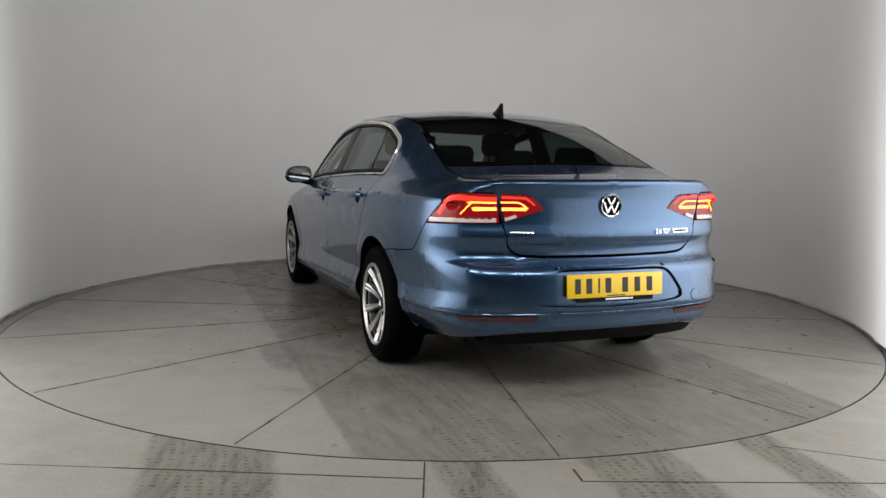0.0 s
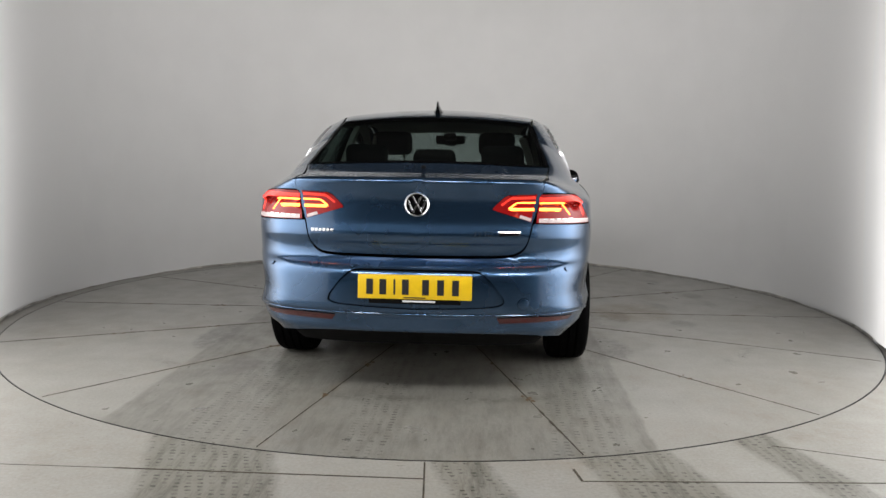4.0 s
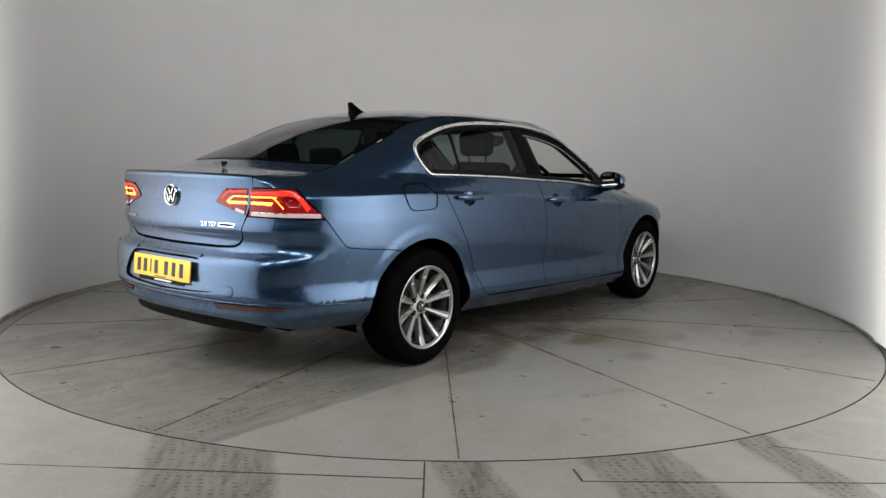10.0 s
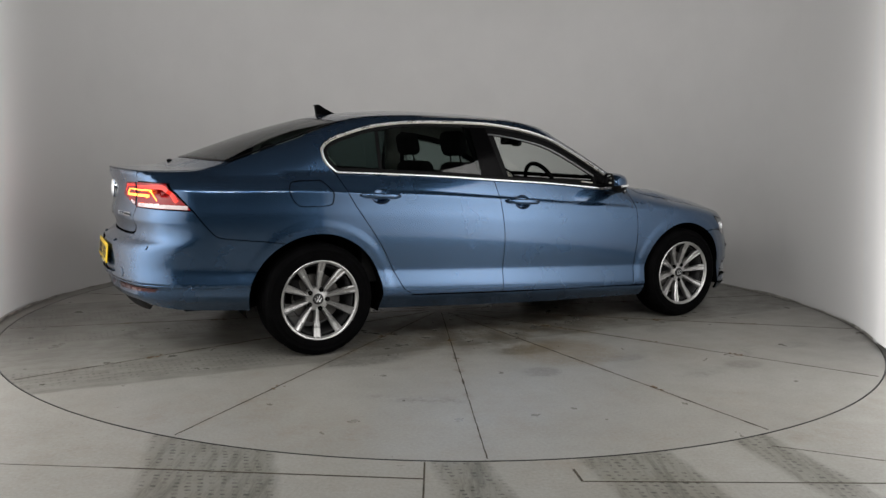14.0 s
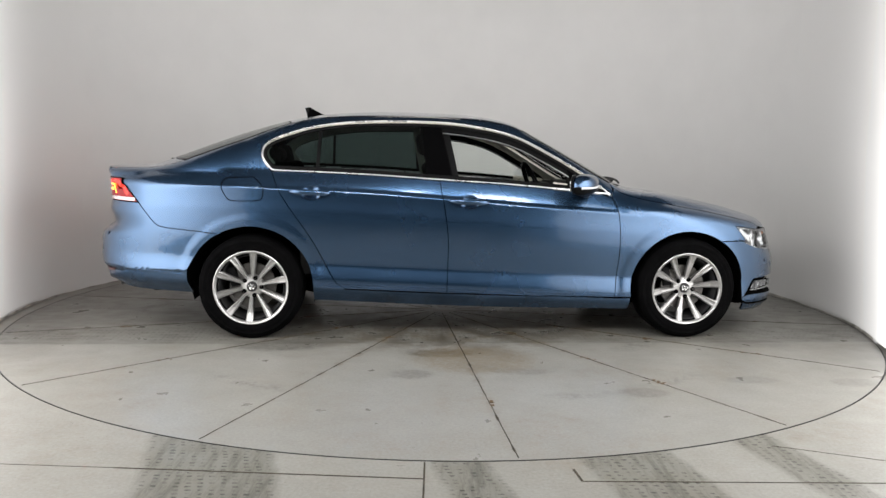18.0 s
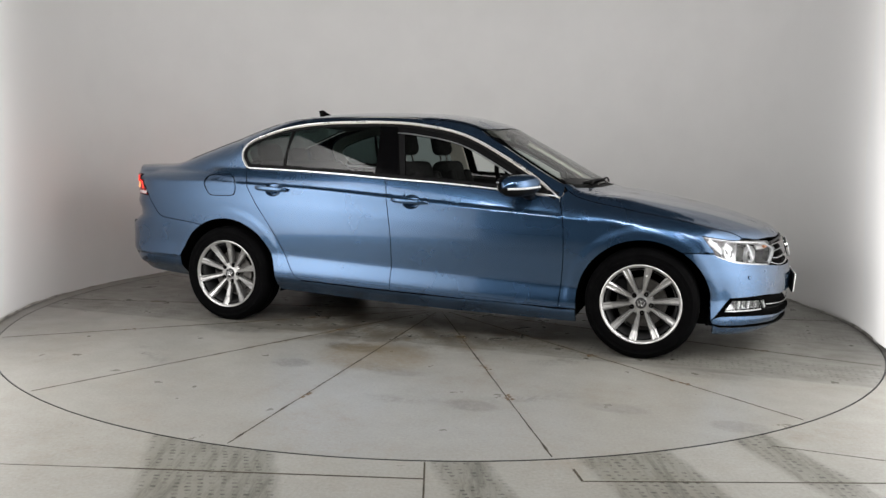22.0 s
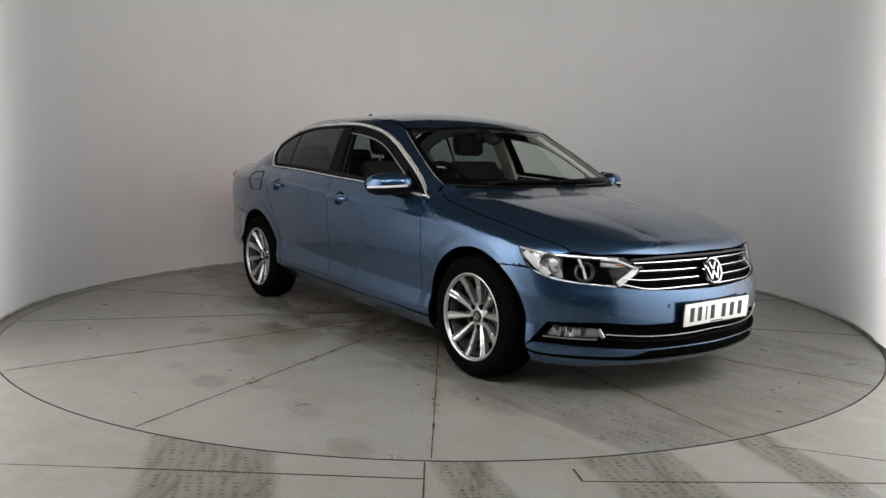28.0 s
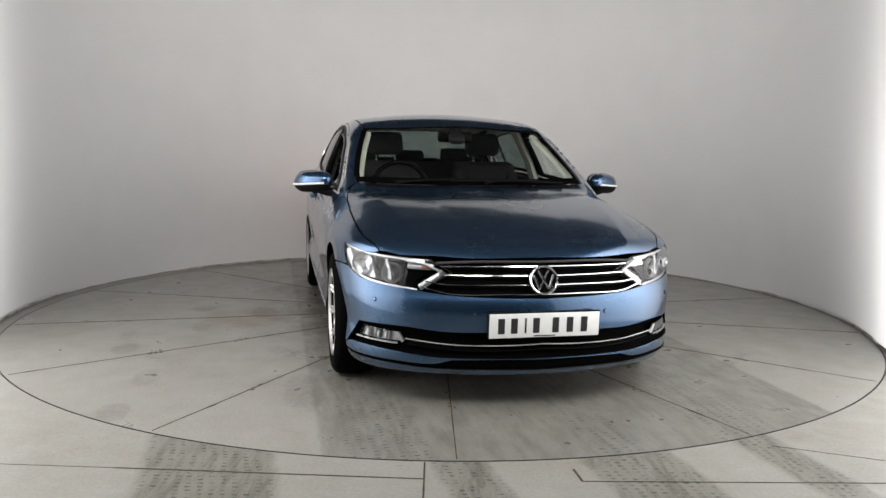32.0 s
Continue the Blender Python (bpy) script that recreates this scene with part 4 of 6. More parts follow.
GRILLE = [(TIP, 0.69), end_y(0.2, 0.691, 1), end_y(0.415, 0.69, 1), end_y(0.47, 0.665, 1), end_y(0.55, 0.605, 1), end_y(0.39, 0.547, 1), (TIP, 0.538)]
INTAKE = [(TIP, 0.385), end_y(0.42, 0.372, 1), side_x(2.07, 0.386), side_x(1.88, 0.377), side_x(1.8, 0.272), side_x(1.84, 0.281), side_x(2.03, 0.277), end_y(0.48, 0.262, 1), end_y(0.4, 0.262, 1), (TIP, 0.264)]
front_up = gentle([(1.605, 0.6345), (1.68, 0.6385), side_x(1.787, 0.6335)], [side_x(1.787, 0.6335), LAMP_F[6], LAMP_F[5], LAMP_F[4]], [LAMP_F[4], end_y(0.39, 0.543, 1), (TIP, 0.534)],
                  [(TIP, 0.534), (TIP, 0.388)], [(TIP, 0.388), end_y(0.42, 0.376, 1), side_x(2.07, 0.39), side_x(1.88, 0.381)], [side_x(1.88, 0.381), side_x(1.8, 0.272)],
                  [side_x(1.8, 0.272), (1.765, 0.256)], [(1.765, 0.256), *[p for p in ARCH_F if p[0] > 1.612 and p[1] > 0.4], (1.605, 0.6345)])
fb = skin_patch(on_band, front_up)
low = gentle([(1.767, 0.255), side_x(1.8, 0.27), side_x(1.84, 0.28), side_x(2.03, 0.276), end_y(0.48, 0.261, 1), end_y(0.4, 0.261, 1), (TIP, 0.263)], [(TIP, 0.263), (TIP, 0.252)],
             [(TIP, 0.252), end_y(0.2, 0.253, 1), end_y(0.41, 0.247, 1)], [end_y(0.41, 0.247, 1), end_y(0.49, 0.223, 1), side_x(2.03, 0.225), side_x(1.84, 0.227), (1.775, 0.238)], [(1.775, 0.238), (1.767, 0.255)])
fl = skin_patch(on_band, low)
under = gentle([(1.777, 0.232), side_x(1.84, 0.217), side_x(2.03, 0.211), end_y(0.47, 0.202, 1), end_y(0.2, 0.204, 1), (TIP, 0.202)], [(TIP, 0.202), (TIP, 0.172)], [(TIP, 0.172), end_y(0.45, 0.168, 1), side_x(1.92, 0.165), (1.79, 0.172)], [(1.79, 0.172), (1.777, 0.232)])
fu = skin_patch(on_band, under)
part("front_bumper", patch_mesh("front_bumper", joined(fb, flipped(fb), fl, flipped(fl))), PAINT, car)
part("front_lip", patch_mesh("front_lip", joined(fu, flipped(fu))), PAINT, car, "blue lip under the front bumper")
slot = skin_patch(on_band, gentle([(1.8, 0.24), side_x(2.03, 0.235), end_y(0.45, 0.25, 1), (TIP, 0.258)], [(TIP, 0.258), (TIP, 0.19)], [(TIP, 0.19), end_y(0.45, 0.19, 1), side_x(2.03, 0.2), (1.8, 0.2)], [(1.8, 0.2), (1.8, 0.24)]), gap=0.0, off=-0.012, flange=0.0)
part("lip_slot", patch_mesh("lip_slot", joined(slot, flipped(slot))), DARK, car, "black slot above the lip")

# dark inner shell behind the gaps
holes = [np.array(arc(xw, 0.325, rw + 0.01, 0, 360, 48)[:-1]) for xw, rw in AXLES]
sh = skin_patch(on_band, gentle([(-TIP, 0.3), (-1.8, 0.26), (-1.0, 0.23), (1.0, 0.2), (TIP, 0.18)], [(TIP, 0.18), (TIP, 0.66)], [(TIP, 0.66), (1.9, 0.68), (1.4, 0.78), (0.9, 0.88), (0.6, 0.93), (-0.22, 0.985), (-1.28, 1.03), (-1.9, 0.99), (-TIP, 0.98)], [(-TIP, 0.98), (-TIP, 0.3)]),
                step=0.045, gap=0.0, off=-0.045, flange=0.0, holes=holes)
part("inner_shell", patch_mesh("inner_shell", joined(sh, flipped(sh))), DARK, car, "dark inner structure behind the panels")
part("floor_pan", box_mesh("floor_pan", 1.9, 1.5, 0.08, 0.02, 2, pose(0.0, 0, 0.262)), DARK, car, "dark underside")

part("engine_tray", box_mesh("engine_tray", 0.9, 1.1, 0.1, 0.02, 2, pose(1.5, 0, 0.22)), DARK, car, "dark tray under the engine")
part("boot_floor", box_mesh("boot_floor", 1.0, 1.1, 0.1, 0.02, 2, pose(-1.6, 0, 0.3)), DARK, car, "dark underside of the boot")
# the moulded line above the sill
for z_off, wdt in ((0.317, 0.006), (0.3, 0.004)):
    ln_ = [(x, z_off - 0.04 * x) for x in np.linspace(-0.985, 0.995, 60)]
    v, f = skin_ribbon(on_band, ln_, wdt, 0.0035)
    pair("sill_moulding", v, f, PAINT, car)


# windows
def inset(poly, d):
    return shrink(np.array(poly), d)


dlo = inset(spline(DLO), 0.02)


def cut_x(poly, lo, hi):
    """The part of an outline between two slanted lines, each (x at z = 1.0, lean)."""
    out = np.array(poly)
    for (x0, lean), sign in ((lo, 1), (hi, -1)):
        res = []
        for a, b in zip(out, np.roll(out, -1, 0)):
            fa, fb_ = (sign * (p[0] - x0 - lean * (p[1] - 1.0)) for p in (a, b))
            if fa >= 0:
                res.append(a)
            if fa * fb_ < 0:
                res.append(a + (b - a) * fa / (fa - fb_))
        out = np.array(res)
    return out


both_sides("quarter_glass", skin_patch(on_band, cut_x(dlo, (-9, 0), (-1.0, 0.06)), gap=0, off=-0.006, flange=0), TINTED, car, "dark privacy glass")
both_sides("rear_door_glass", skin_patch(on_band, cut_x(dlo, (-0.985, 0.06), (-0.30, -0.08)), gap=0, off=-0.006, flange=0), TINTED, car, "dark privacy glass")
both_sides("b_pillar", skin_patch(on_band, cut_x(dlo, (-0.3, -0.08), (-0.13, -0.22)), gap=0, off=-0.003, flange=0.01), GLOSS_BLACK, car, "gloss black pillar trim")
both_sides("division_bar", skin_patch(on_band, cut_x(dlo, (-1.003, 0.06), (-0.982, 0.06)), gap=0, off=-0.003, flange=0.008), BLACK, car)
left_glass = skin_patch(on_band, cut_x(dlo, (-0.13, -0.22), (9, 0)), gap=0, off=-0.008, flange=0)
part("front_door_glass", patch_mesh("front_door_glass", flipped(left_glass)), CLEAR, car, "clear side glass")
tri = cut_x(dlo, (0.63, -0.25), (9, 0))
both_sides("mirror_sail", skin_patch(on_band, tri, gap=0, off=-0.004, flange=0.008), GLOSS_BLACK, car, "black corner trim by the mirror")

# bright strip round the side windows
line = spline(DLO, 0.02)
line = inset(line, 0.007)


def smooth_loop(q, times):
    for _ in range(times):
        q = (np.roll(q, 1, 0) + 2 * q + np.roll(q, -1, 0)) / 4
    return q


p = on_band(line)
n = smooth_loop(normals(p), 30)
n /= np.linalg.norm(n, axis=1)[:, None]
p = smooth_loop(p, 2)
n[:, 2] *= 0.35
n /= np.linalg.norm(n, axis=1)[:, None]
p, n = np.concatenate([p, p[:1]]), np.concatenate([n, n[:1]])
v, f = ribbon(p + n * 0.005, n, 0.009, 0.006)
pair("window_strip", v, f, STRIP, car, "bright chrome window surround")
# black seals inside the strip
p = on_band(np.concatenate([inset(spline(DLO), 0.026), inset(spline(DLO), 0.026)[:1]]))
v, f = ribbon(p - normals(p) * 0.002, normals(p), 0.022, 0.005)
pair("window_seal", v, f, BLACK, car)

# wheel arches
for xw, rw in AXLES:
    n, verts, faces = 40, [], []
    ring = arc(xw, 0.325, rw + 0.012, -15, 195, n)
    for x, z in ring:
        yo = -float(-on_band([(x, max(z, 0.25))])[0][1]) if abs(x) < AX else -float(abs(on_band([side_x(x, max(z, 0.25))])[0][1]))
        verts += [(x, yo + 0.006, z), (x, -0.5, z)]
    verts += [(xw, -0.5, 0.325)]
    for k in range(n - 1):
        faces += [(2 * k, 2 * k + 1, 2 * k + 3, 2 * k + 2), (2 * k + 1, len(verts) - 1, 2 * k + 3)]
    pair("arch_liner", verts, faces, DARK, car, "black wheel arch liner")

# ---- wheels ----
def badge_bars(parent, r, m, thick, name="badge_bar"):
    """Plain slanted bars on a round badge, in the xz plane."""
    for x0, z0, x1, z1 in ((-0.42, 0.75, -0.06, 0.1), (0.42, 0.75, 0.06, 0.1), (-0.8, 0.35, -0.38, -0.72), (0.8, 0.35, 0.38, -0.72), (-0.38, -0.72, 0.0, 0.0), (0.38, -0.72, 0.0, 0.0)):
        d = math.hypot(x1 - x0, z1 - z0) * r
        ob = part(name, box_mesh(name, d, thick, r * 0.17, 0.001, 1), CHROME, parent)
        ob.matrix_basis = m @ pose((x0 + x1) / 2 * r, 0, (z0 + z1) / 2 * r, 0, -math.degrees(math.atan2(z1 - z0, x1 - x0)), 0)


def spoke_mesh():
    verts, faces = [], []
    rows = [(0.04, 0.0095, -0.055, 0.03), (0.075, 0.011, -0.063, 0.032), (0.12, 0.0145, -0.072, 0.034), (0.162, 0.0185, -0.085, 0.034), (0.166, 0.019, -0.083, 0.034), (0.2, 0.0215, -0.097, 0.032), (0.2225, 0.0235, -0.1075, 0.03)]
    for r, w, y, d in rows:
        verts += [(-w, y + d, r), (-w, y + 0.006, r), (-w * 0.62, y - 0.001, r), (-w * 0.3, y + 0.005, r), (w * 0.3, y + 0.005, r), (w * 0.62, y - 0.001, r), (w, y + 0.006, r), (w, y + d, r)]
    for i in range(len(rows) - 1):
        faces += [(i * 8 + q, i * 8 + (q + 1) % 8, i * 8 + 8 + (q + 1) % 8, i * 8 + 8 + q) for q in range(8)]
    faces += [tuple(range(8)), tuple(range(len(rows) * 8 - 8, len(rows) * 8))]
    return mesh_of("spoke", verts, faces, 25)


TYRE = lathe("tyre", [(0.206, -0.086), (0.216, -0.1), (0.227, -0.1065), (0.248, -0.1125), (0.268, -0.1135), (0.27, -0.1115), (0.288, -0.111), (0.291, -0.1125), (0.305, -0.106), (0.317, -0.096), (0.323, -0.085),
                      (0.3265, -0.07), (0.327, -0.048), (0.319, -0.047), (0.319, -0.04), (0.3275, -0.039), (0.328, -0.006), (0.32, -0.005), (0.32, 0.005), (0.328, 0.006), (0.3275, 0.039), (0.319, 0.04),
                      (0.319, 0.047), (0.327, 0.048), (0.3265, 0.07), (0.317, 0.096), (0.288, 0.111), (0.24, 0.106), (0.218, 0.088)], 96)
BARREL = lathe("rim_barrel", [(0.19, 0.09), (0.19, -0.02), (0.196, -0.06), (0.203, -0.076), (0.2118, -0.076), (0.2118, 0.09), (0.19, 0.09)], 96)
RIM = lathe("rim", [(0.2115, -0.074), (0.2115, -0.092), (0.2165, -0.103), (0.2225, -0.11), (0.2285, -0.1125), (0.2325, -0.1105), (0.232, -0.1), (0.218, -0.078), (0.2115, -0.074)], 96)
HUB = lathe("hub", [(0.001, -0.062), (0.03, -0.062), (0.034, -0.058), (0.05, -0.054), (0.066, -0.054), (0.072, -0.048), (0.074, -0.02), (0.06, 0.0)], 48)
CAP = lathe("hub_cap", [(0.001, -0.0695), (0.028, -0.0685), (0.0315, -0.066), (0.0325, -0.06)], 40)
DISC = lathe("brake_disc", [(0.05, -0.02), (0.145, -0.02), (0.146, -0.015), (0.146, 0.004), (0.05, 0.004)], 64)
BOLT = lathe("bolt", [(0.001, -0.058), (0.0055, -0.058), (0.0065, -0.0565), (0.0065, -0.048)], 12)
WELL = lathe("bolt_recess", [(0.001, -0.0595), (0.014, -0.0595), (0.0145, -0.057), (0.0145, -0.045)], 16)
SPOKE = spoke_mesh()
for xw, yw in ((-1.395, -0.78), (1.395, -0.78), (-1.395, 0.78), (1.395, 0.78)):
    wheel = new("wheel")
    wheel.parent = car
    turn = {(-1.395, -0.78): 4.0, (1.395, -0.78): 10.0}.get((xw, yw), 0.0)
    wheel.matrix_basis = pose(xw, yw, 0.3275, 0, turn, 0 if yw < 0 else 180)
    tagged(wheel, "silver ten-spoke alloy wheel")
    part("tyre", TYRE, RUBBER, wheel, "black road tyre")
    part("rim", RIM, ALLOY, wheel)
    part("rim_barrel", BARREL, ALLOY_DARK, wheel, "dull dark wheel barrel")
    part("hub", HUB, ALLOY, wheel)
    part("hub_cap", CAP, ALLOY_DARK, wheel, "round dark hub cap")
    badge_bars(wheel, 0.026, pose(0, -0.0695, 0), 0.002, "cap_bar")
    part("brake_disc", DISC, STEEL, wheel, "grey steel brake disc")
    cal = part("brake_caliper", box_mesh("brake_caliper", 0.06, 0.07, 0.13, 0.012, 2, pose(-0.125, 0.0, 0.05, 0, -20, 0)), BLACK, wheel)
    for i in range(10):
        part("spoke", SPOKE, ALLOY, wheel).matrix_basis = pose(0, 0, 0, 0, i * 36, 0)
    for i in range(5):
        part("bolt_recess", WELL, DARK, wheel).matrix_basis = pose(0, 0, 0, 0, 18 + i * 72, 0) @ pose(0, -0.001, 0.058)
        part("bolt", BOLT, STEEL, wheel).matrix_basis = pose(0, 0, 0, 0, 18 + i * 72, 0) @ pose(0, -0.0025, 0.058)

# ---- lamps, grille, plates and trim ----
RED_LENS = glow("red_lens", (1.0, 0.03, 0.02), 0.1, (0.16, 0.004, 0.006))
RED_GLOW = glow("lit_red_lens", (1.0, 0.045, 0.025), 1.0, (0.3, 0.01, 0.01))
AMBER_GLOW = glow("lit_lamp_bar", (1.0, 0.16, 0.02), 10.0, (0.5, 0.1, 0.02))
CLEAR_LENS = plain("frosted_lens", (0.6, 0.5, 0.5), 0.18, vary=0.15, scale=60, coat=0.8)
GUIDE = plain("milky_light_guide", (0.66, 0.66, 0.67), 0.25, vary=0.05, coat=0.6)
REFLECTOR = plain("dull_red_reflector", (0.05, 0.003, 0.004), 0.15, vary=0.2, scale=80, coat=0.8)
MIRROR = plain("mirror_glass", (0.85, 0.86, 0.87), 0.02, 1.0, vary=0.01)
BRIGHT = plain("lamp_reflector", (0.62, 0.62, 0.63), 0.36, 1.0, vary=0.05, scale=50)
ORANGE = plain("amber_bulb_cap", (0.7, 0.22, 0.05), 0.3)
YELLOW = plain("yellow_plate", (0.80, 0.52, 0.012), 0.35, vary=0.05, coat=0.3)
WHITE = plain("white_plate", (0.78, 0.79, 0.78), 0.35, vary=0.04, coat=0.3)
INK = plain("black_print", (0.012, 0.012, 0.013), 0.5)


def solid(name, patch_front, patch_back=None):
    return patch_mesh(name, patch_front)


def yb(*pts, end=-1):
    return [end_y(y, z, end) for y, z in pts]


# tail lamps: one half on the wing, one on the boot lid
outer = [end_y(0.565, 0.998, -1), end_y(0.65, 0.999, -1), side_x(-2.2, 0.992), side_x(-2.085, 0.852), side_x(-2.26, 0.857), end_y(0.545, 0.861, -1)]
outer_o = gentle(outer[:3], outer[2:4], outer[3:6], [outer[5], outer[0]])
inner_o = gentle(yb((0.345, 0.93), (0.4, 0.984), (0.42, 0.992)), yb((0.42, 0.992), (0.55, 0.997)), yb((0.55, 0.997), (0.525, 0.866)), yb((0.525, 0.866), (0.345, 0.922)), yb((0.345, 0.922), (0.345, 0.93)))
for side in (0, 1):
    def half(poly, **k):
        p_ = skin_patch(on_band, poly, **k)
        return flipped(p_) if side else p_

    def lay(name, line, w, th, mat, parent, off=0.003):
        v_, f_ = skin_ribbon(on_band, spline(line, 0.012, closed=False), w, th, off)
        return part(name, mesh_of(name, mirrored(v_) if side else v_, f_), mat, parent)
    lamp = part("tail_lamp", patch_mesh("tail_lamp", half(outer_o, step=0.02, gap=0.002, off=0.004, flange=0.03)), RED_LENS, car, "lit red tail lamp")
    lay("light_bar", [outer_p for outer_p in (end_y(0.56, 0.972, -1), end_y(0.66, 0.974, -1), side_x(-2.215, 0.968), side_x(-2.155, 0.895))], 0.024, 0.002, RED_GLOW, lamp)
    lay("light_bar", [end_y(0.56, 0.955, -1), end_y(0.68, 0.955, -1), side_x(-2.275, 0.952)], 0.007, 0.003, AMBER_GLOW, lamp)
    lay("light_bar", [side_x(-2.275, 0.952), side_x(-2.245, 0.9)], 0.005, 0.003, AMBER_GLOW, lamp)
    lay("light_bar", [end_y(0.56, 0.926, -1), end_y(0.66, 0.924, -1), side_x(-2.29, 0.922)], 0.014, 0.003, AMBER_GLOW, lamp)
    lay("clear_strip", [end_y(0.56, 0.874, -1), end_y(0.66, 0.872, -1), side_x(-2.19, 0.869), side_x(-2.105, 0.866)], 0.022, 0.002, CLEAR_LENS, lamp)
    for q in range(5):
        yq = 0.58 + q * 0.03
        lay("led_cell", [end_y(yq, 0.881, -1), end_y(yq + 0.019, 0.881, -1)], 0.007, 0.003, CHROME, lamp, 0.005)
    lid = part("boot_lamp", patch_mesh("boot_lamp", half(inner_o, step=0.02, gap=0.001, off=0.004, flange=0.012)), RED_LENS, car, "lit red lamp on the boot lid")
    lay("light_bar", yb((0.385, 0.945), (0.43, 0.978)), 0.012, 0.002, RED_GLOW, lid)
    lay("light_bar", yb((0.43, 0.978), (0.54, 0.982)), 0.014, 0.002, RED_GLOW, lid)
    lay("light_bar", yb((0.418, 0.928), (0.455, 0.955), (0.47, 0.957), (0.54, 0.957)), 0.007, 0.003, AMBER_GLOW, lid)
    lay("light_bar", yb((0.425, 0.926), (0.535, 0.926)), 0.013, 0.003, AMBER_GLOW, lid)
    lay("clear_strip", yb((0.47, 0.893), (0.522, 0.877)), 0.016, 0.002, CLEAR_LENS, lid)
    # low reflectors in the bumper
    refl = gentle([end_y(0.372, 0.428, -1), end_y(0.5, 0.432, -1), side_x(-2.26, 0.428)], [side_x(-2.26, 0.428), side_x(-2.27, 0.408)], [side_x(-2.27, 0.408), end_y(0.5, 0.404, -1), end_y(0.39, 0.402, -1)], [end_y(0.39, 0.402, -1), end_y(0.372, 0.428, -1)])
    part("bumper_reflector", patch_mesh("bumper_reflector", half(refl, step=0.02, gap=0.0, off=0.003, flange=0.01)), REFLECTOR, car, "dark red reflector strip")
    # bumper creases
    lay("bumper_crease", [side_x(-1.81, 0.404), side_x(-2.0, 0.425), side_x(-2.22, 0.441), end_y(0.5, 0.443, -1), end_y(0.25, 0.443, -1), (-TIP, 0.443)], 0.005, 0.002, PAINT, rear_bumper, 0.0)
# one dark insert under the bumper's middle
under_lip = gentle([(-TIP, 0.342), end_y(0.45, 0.332, -1), end_y(0.6, 0.312, -1)], [end_y(0.6, 0.312, -1), end_y(0.55, 0.28, -1), (-TIP, 0.28)], [(-TIP, 0.28), (-TIP, 0.342)])
ul = skin_patch(on_band, under_lip, step=0.03, gap=0.0, off=-0.006, flange=0.0)
part("rear_valance", patch_mesh("rear_valance", joined(ul, flipped(ul))), BLACK, car, "black plastic valance under the bumper")

# plates: printed characters become plain bars
def plate(name, x, z, lean, face_x, mat, label):
    ob = part(name, box_mesh(name, 0.008, 0.52, 0.111, 0.003, 2), mat, car, label)
    ob.matrix_basis = pose(x, 0, z, 0, lean, 0 if face_x > 0 else 180)
    for k, yk in enumerate((-0.205, -0.145, -0.092, -0.042, 0.05, 0.118, 0.186)):
        w = 0.05 if k != 2 else 0.014
        part("print_bar", box_mesh("print_bar", 0.003, w * 0.62, 0.07, 0.001, 1, pose(0.0048, yk, 0)), INK, ob)
    part("small_print", box_mesh("small_print", 0.002, 0.1, 0.005, 0.0005, 1, pose(0.0045, 0.0, -0.048)), INK, ob)
    return ob


rear_plate = plate("rear_plate", -2.47, 0.572, -5, -1, YELLOW, "yellow rear number plate in a black holder")
part("plate_holder", box_mesh("plate_holder", 0.006, 0.42, 0.03, 0.002, 1, pose(-0.004, 0, -0.062)), BLACK, rear_plate)
part("holder_print", box_mesh("holder_print", 0.002, 0.15, 0.008, 0.0005, 1, pose(0.0005, 0.02, -0.065)), WHITE, rear_plate)
front_plate = plate("front_plate", 2.262, 0.417, 3, 1, WHITE, "white front number plate in a black holder")
part("plate_holder", box_mesh("plate_holder", 0.012, 0.528, 0.118, 0.003, 1, pose(-0.009, 0, 0.002)), BLACK, front_plate)

# badges
def badge(name, x, z, r, lean, face):
    ob = part(name, lathe(name, [(0.001, -0.003), (r * 0.84, -0.003), (r * 0.86, -0.008), (r * 0.94, -0.011), (r, -0.007), (r, 0.006)], 48), CHROME, car, "round chrome badge")
    ob.matrix_basis = pose(x, 0, z, 0, 0, 90 * face) @ pose(0, 0, 0, lean, 0, 0)
    part("badge_disc", lathe("badge_disc", [(0.001, -0.0042), (r * 0.83, -0.0042), (r * 0.83, 0.0)], 40), GLOSS_BLACK, ob)
    badge_bars(ob, r * 0.86, pose(0, -0.006, 0), 0.004)


badge("rear_badge", -2.399, 0.943, 0.057, 0, -1)
badge("front_badge", 2.222, 0.615, 0.068, -16, 1)

# model lettering as plain chrome bars, engine lettering as it reads
for k in range(6):
    y0 = 0.5 - k * 0.019
    v, f = skin_ribbon(on_band, spline(yb((y0, 0.815), (y0 - 0.013, 0.816)), 0.01, closed=False), 0.013, 0.0015, 0.001)
    part("model_letter_bar", mesh_of("model_letter_bar", mirrored(v), f), CHROME, car, "small chrome letter shape")
v, f = skin_ribbon(on_band, spline(yb((0.375, 0.814), (0.475, 0.813)), 0.02, closed=False), 0.02, 0.0015, 0.001)
tag = part("engine_tag", mesh_of("engine_tag", v, f), CHROME, car, "chrome-framed tag")
v, f = skin_ribbon(on_band, spline(yb((0.383, 0.814), (0.467, 0.813)), 0.02, closed=False), 0.011, 0.001, 0.003)
part("tag_print", mesh_of("tag_print", v, f), GLOSS_BLACK, tag)
txt = bpy.data.curves.new("engine_lettering", "FONT")
txt.body, txt.size, txt.extrude, txt.align_x = "2.0 TDI", 0.032, 0.001, "CENTER"
tmp = new("engine_lettering", txt)
letters = bpy.data.meshes.new_from_object(tmp.evaluated_get(bpy.context.evaluated_depsgraph_get()))
bpy.data.objects.remove(tmp)
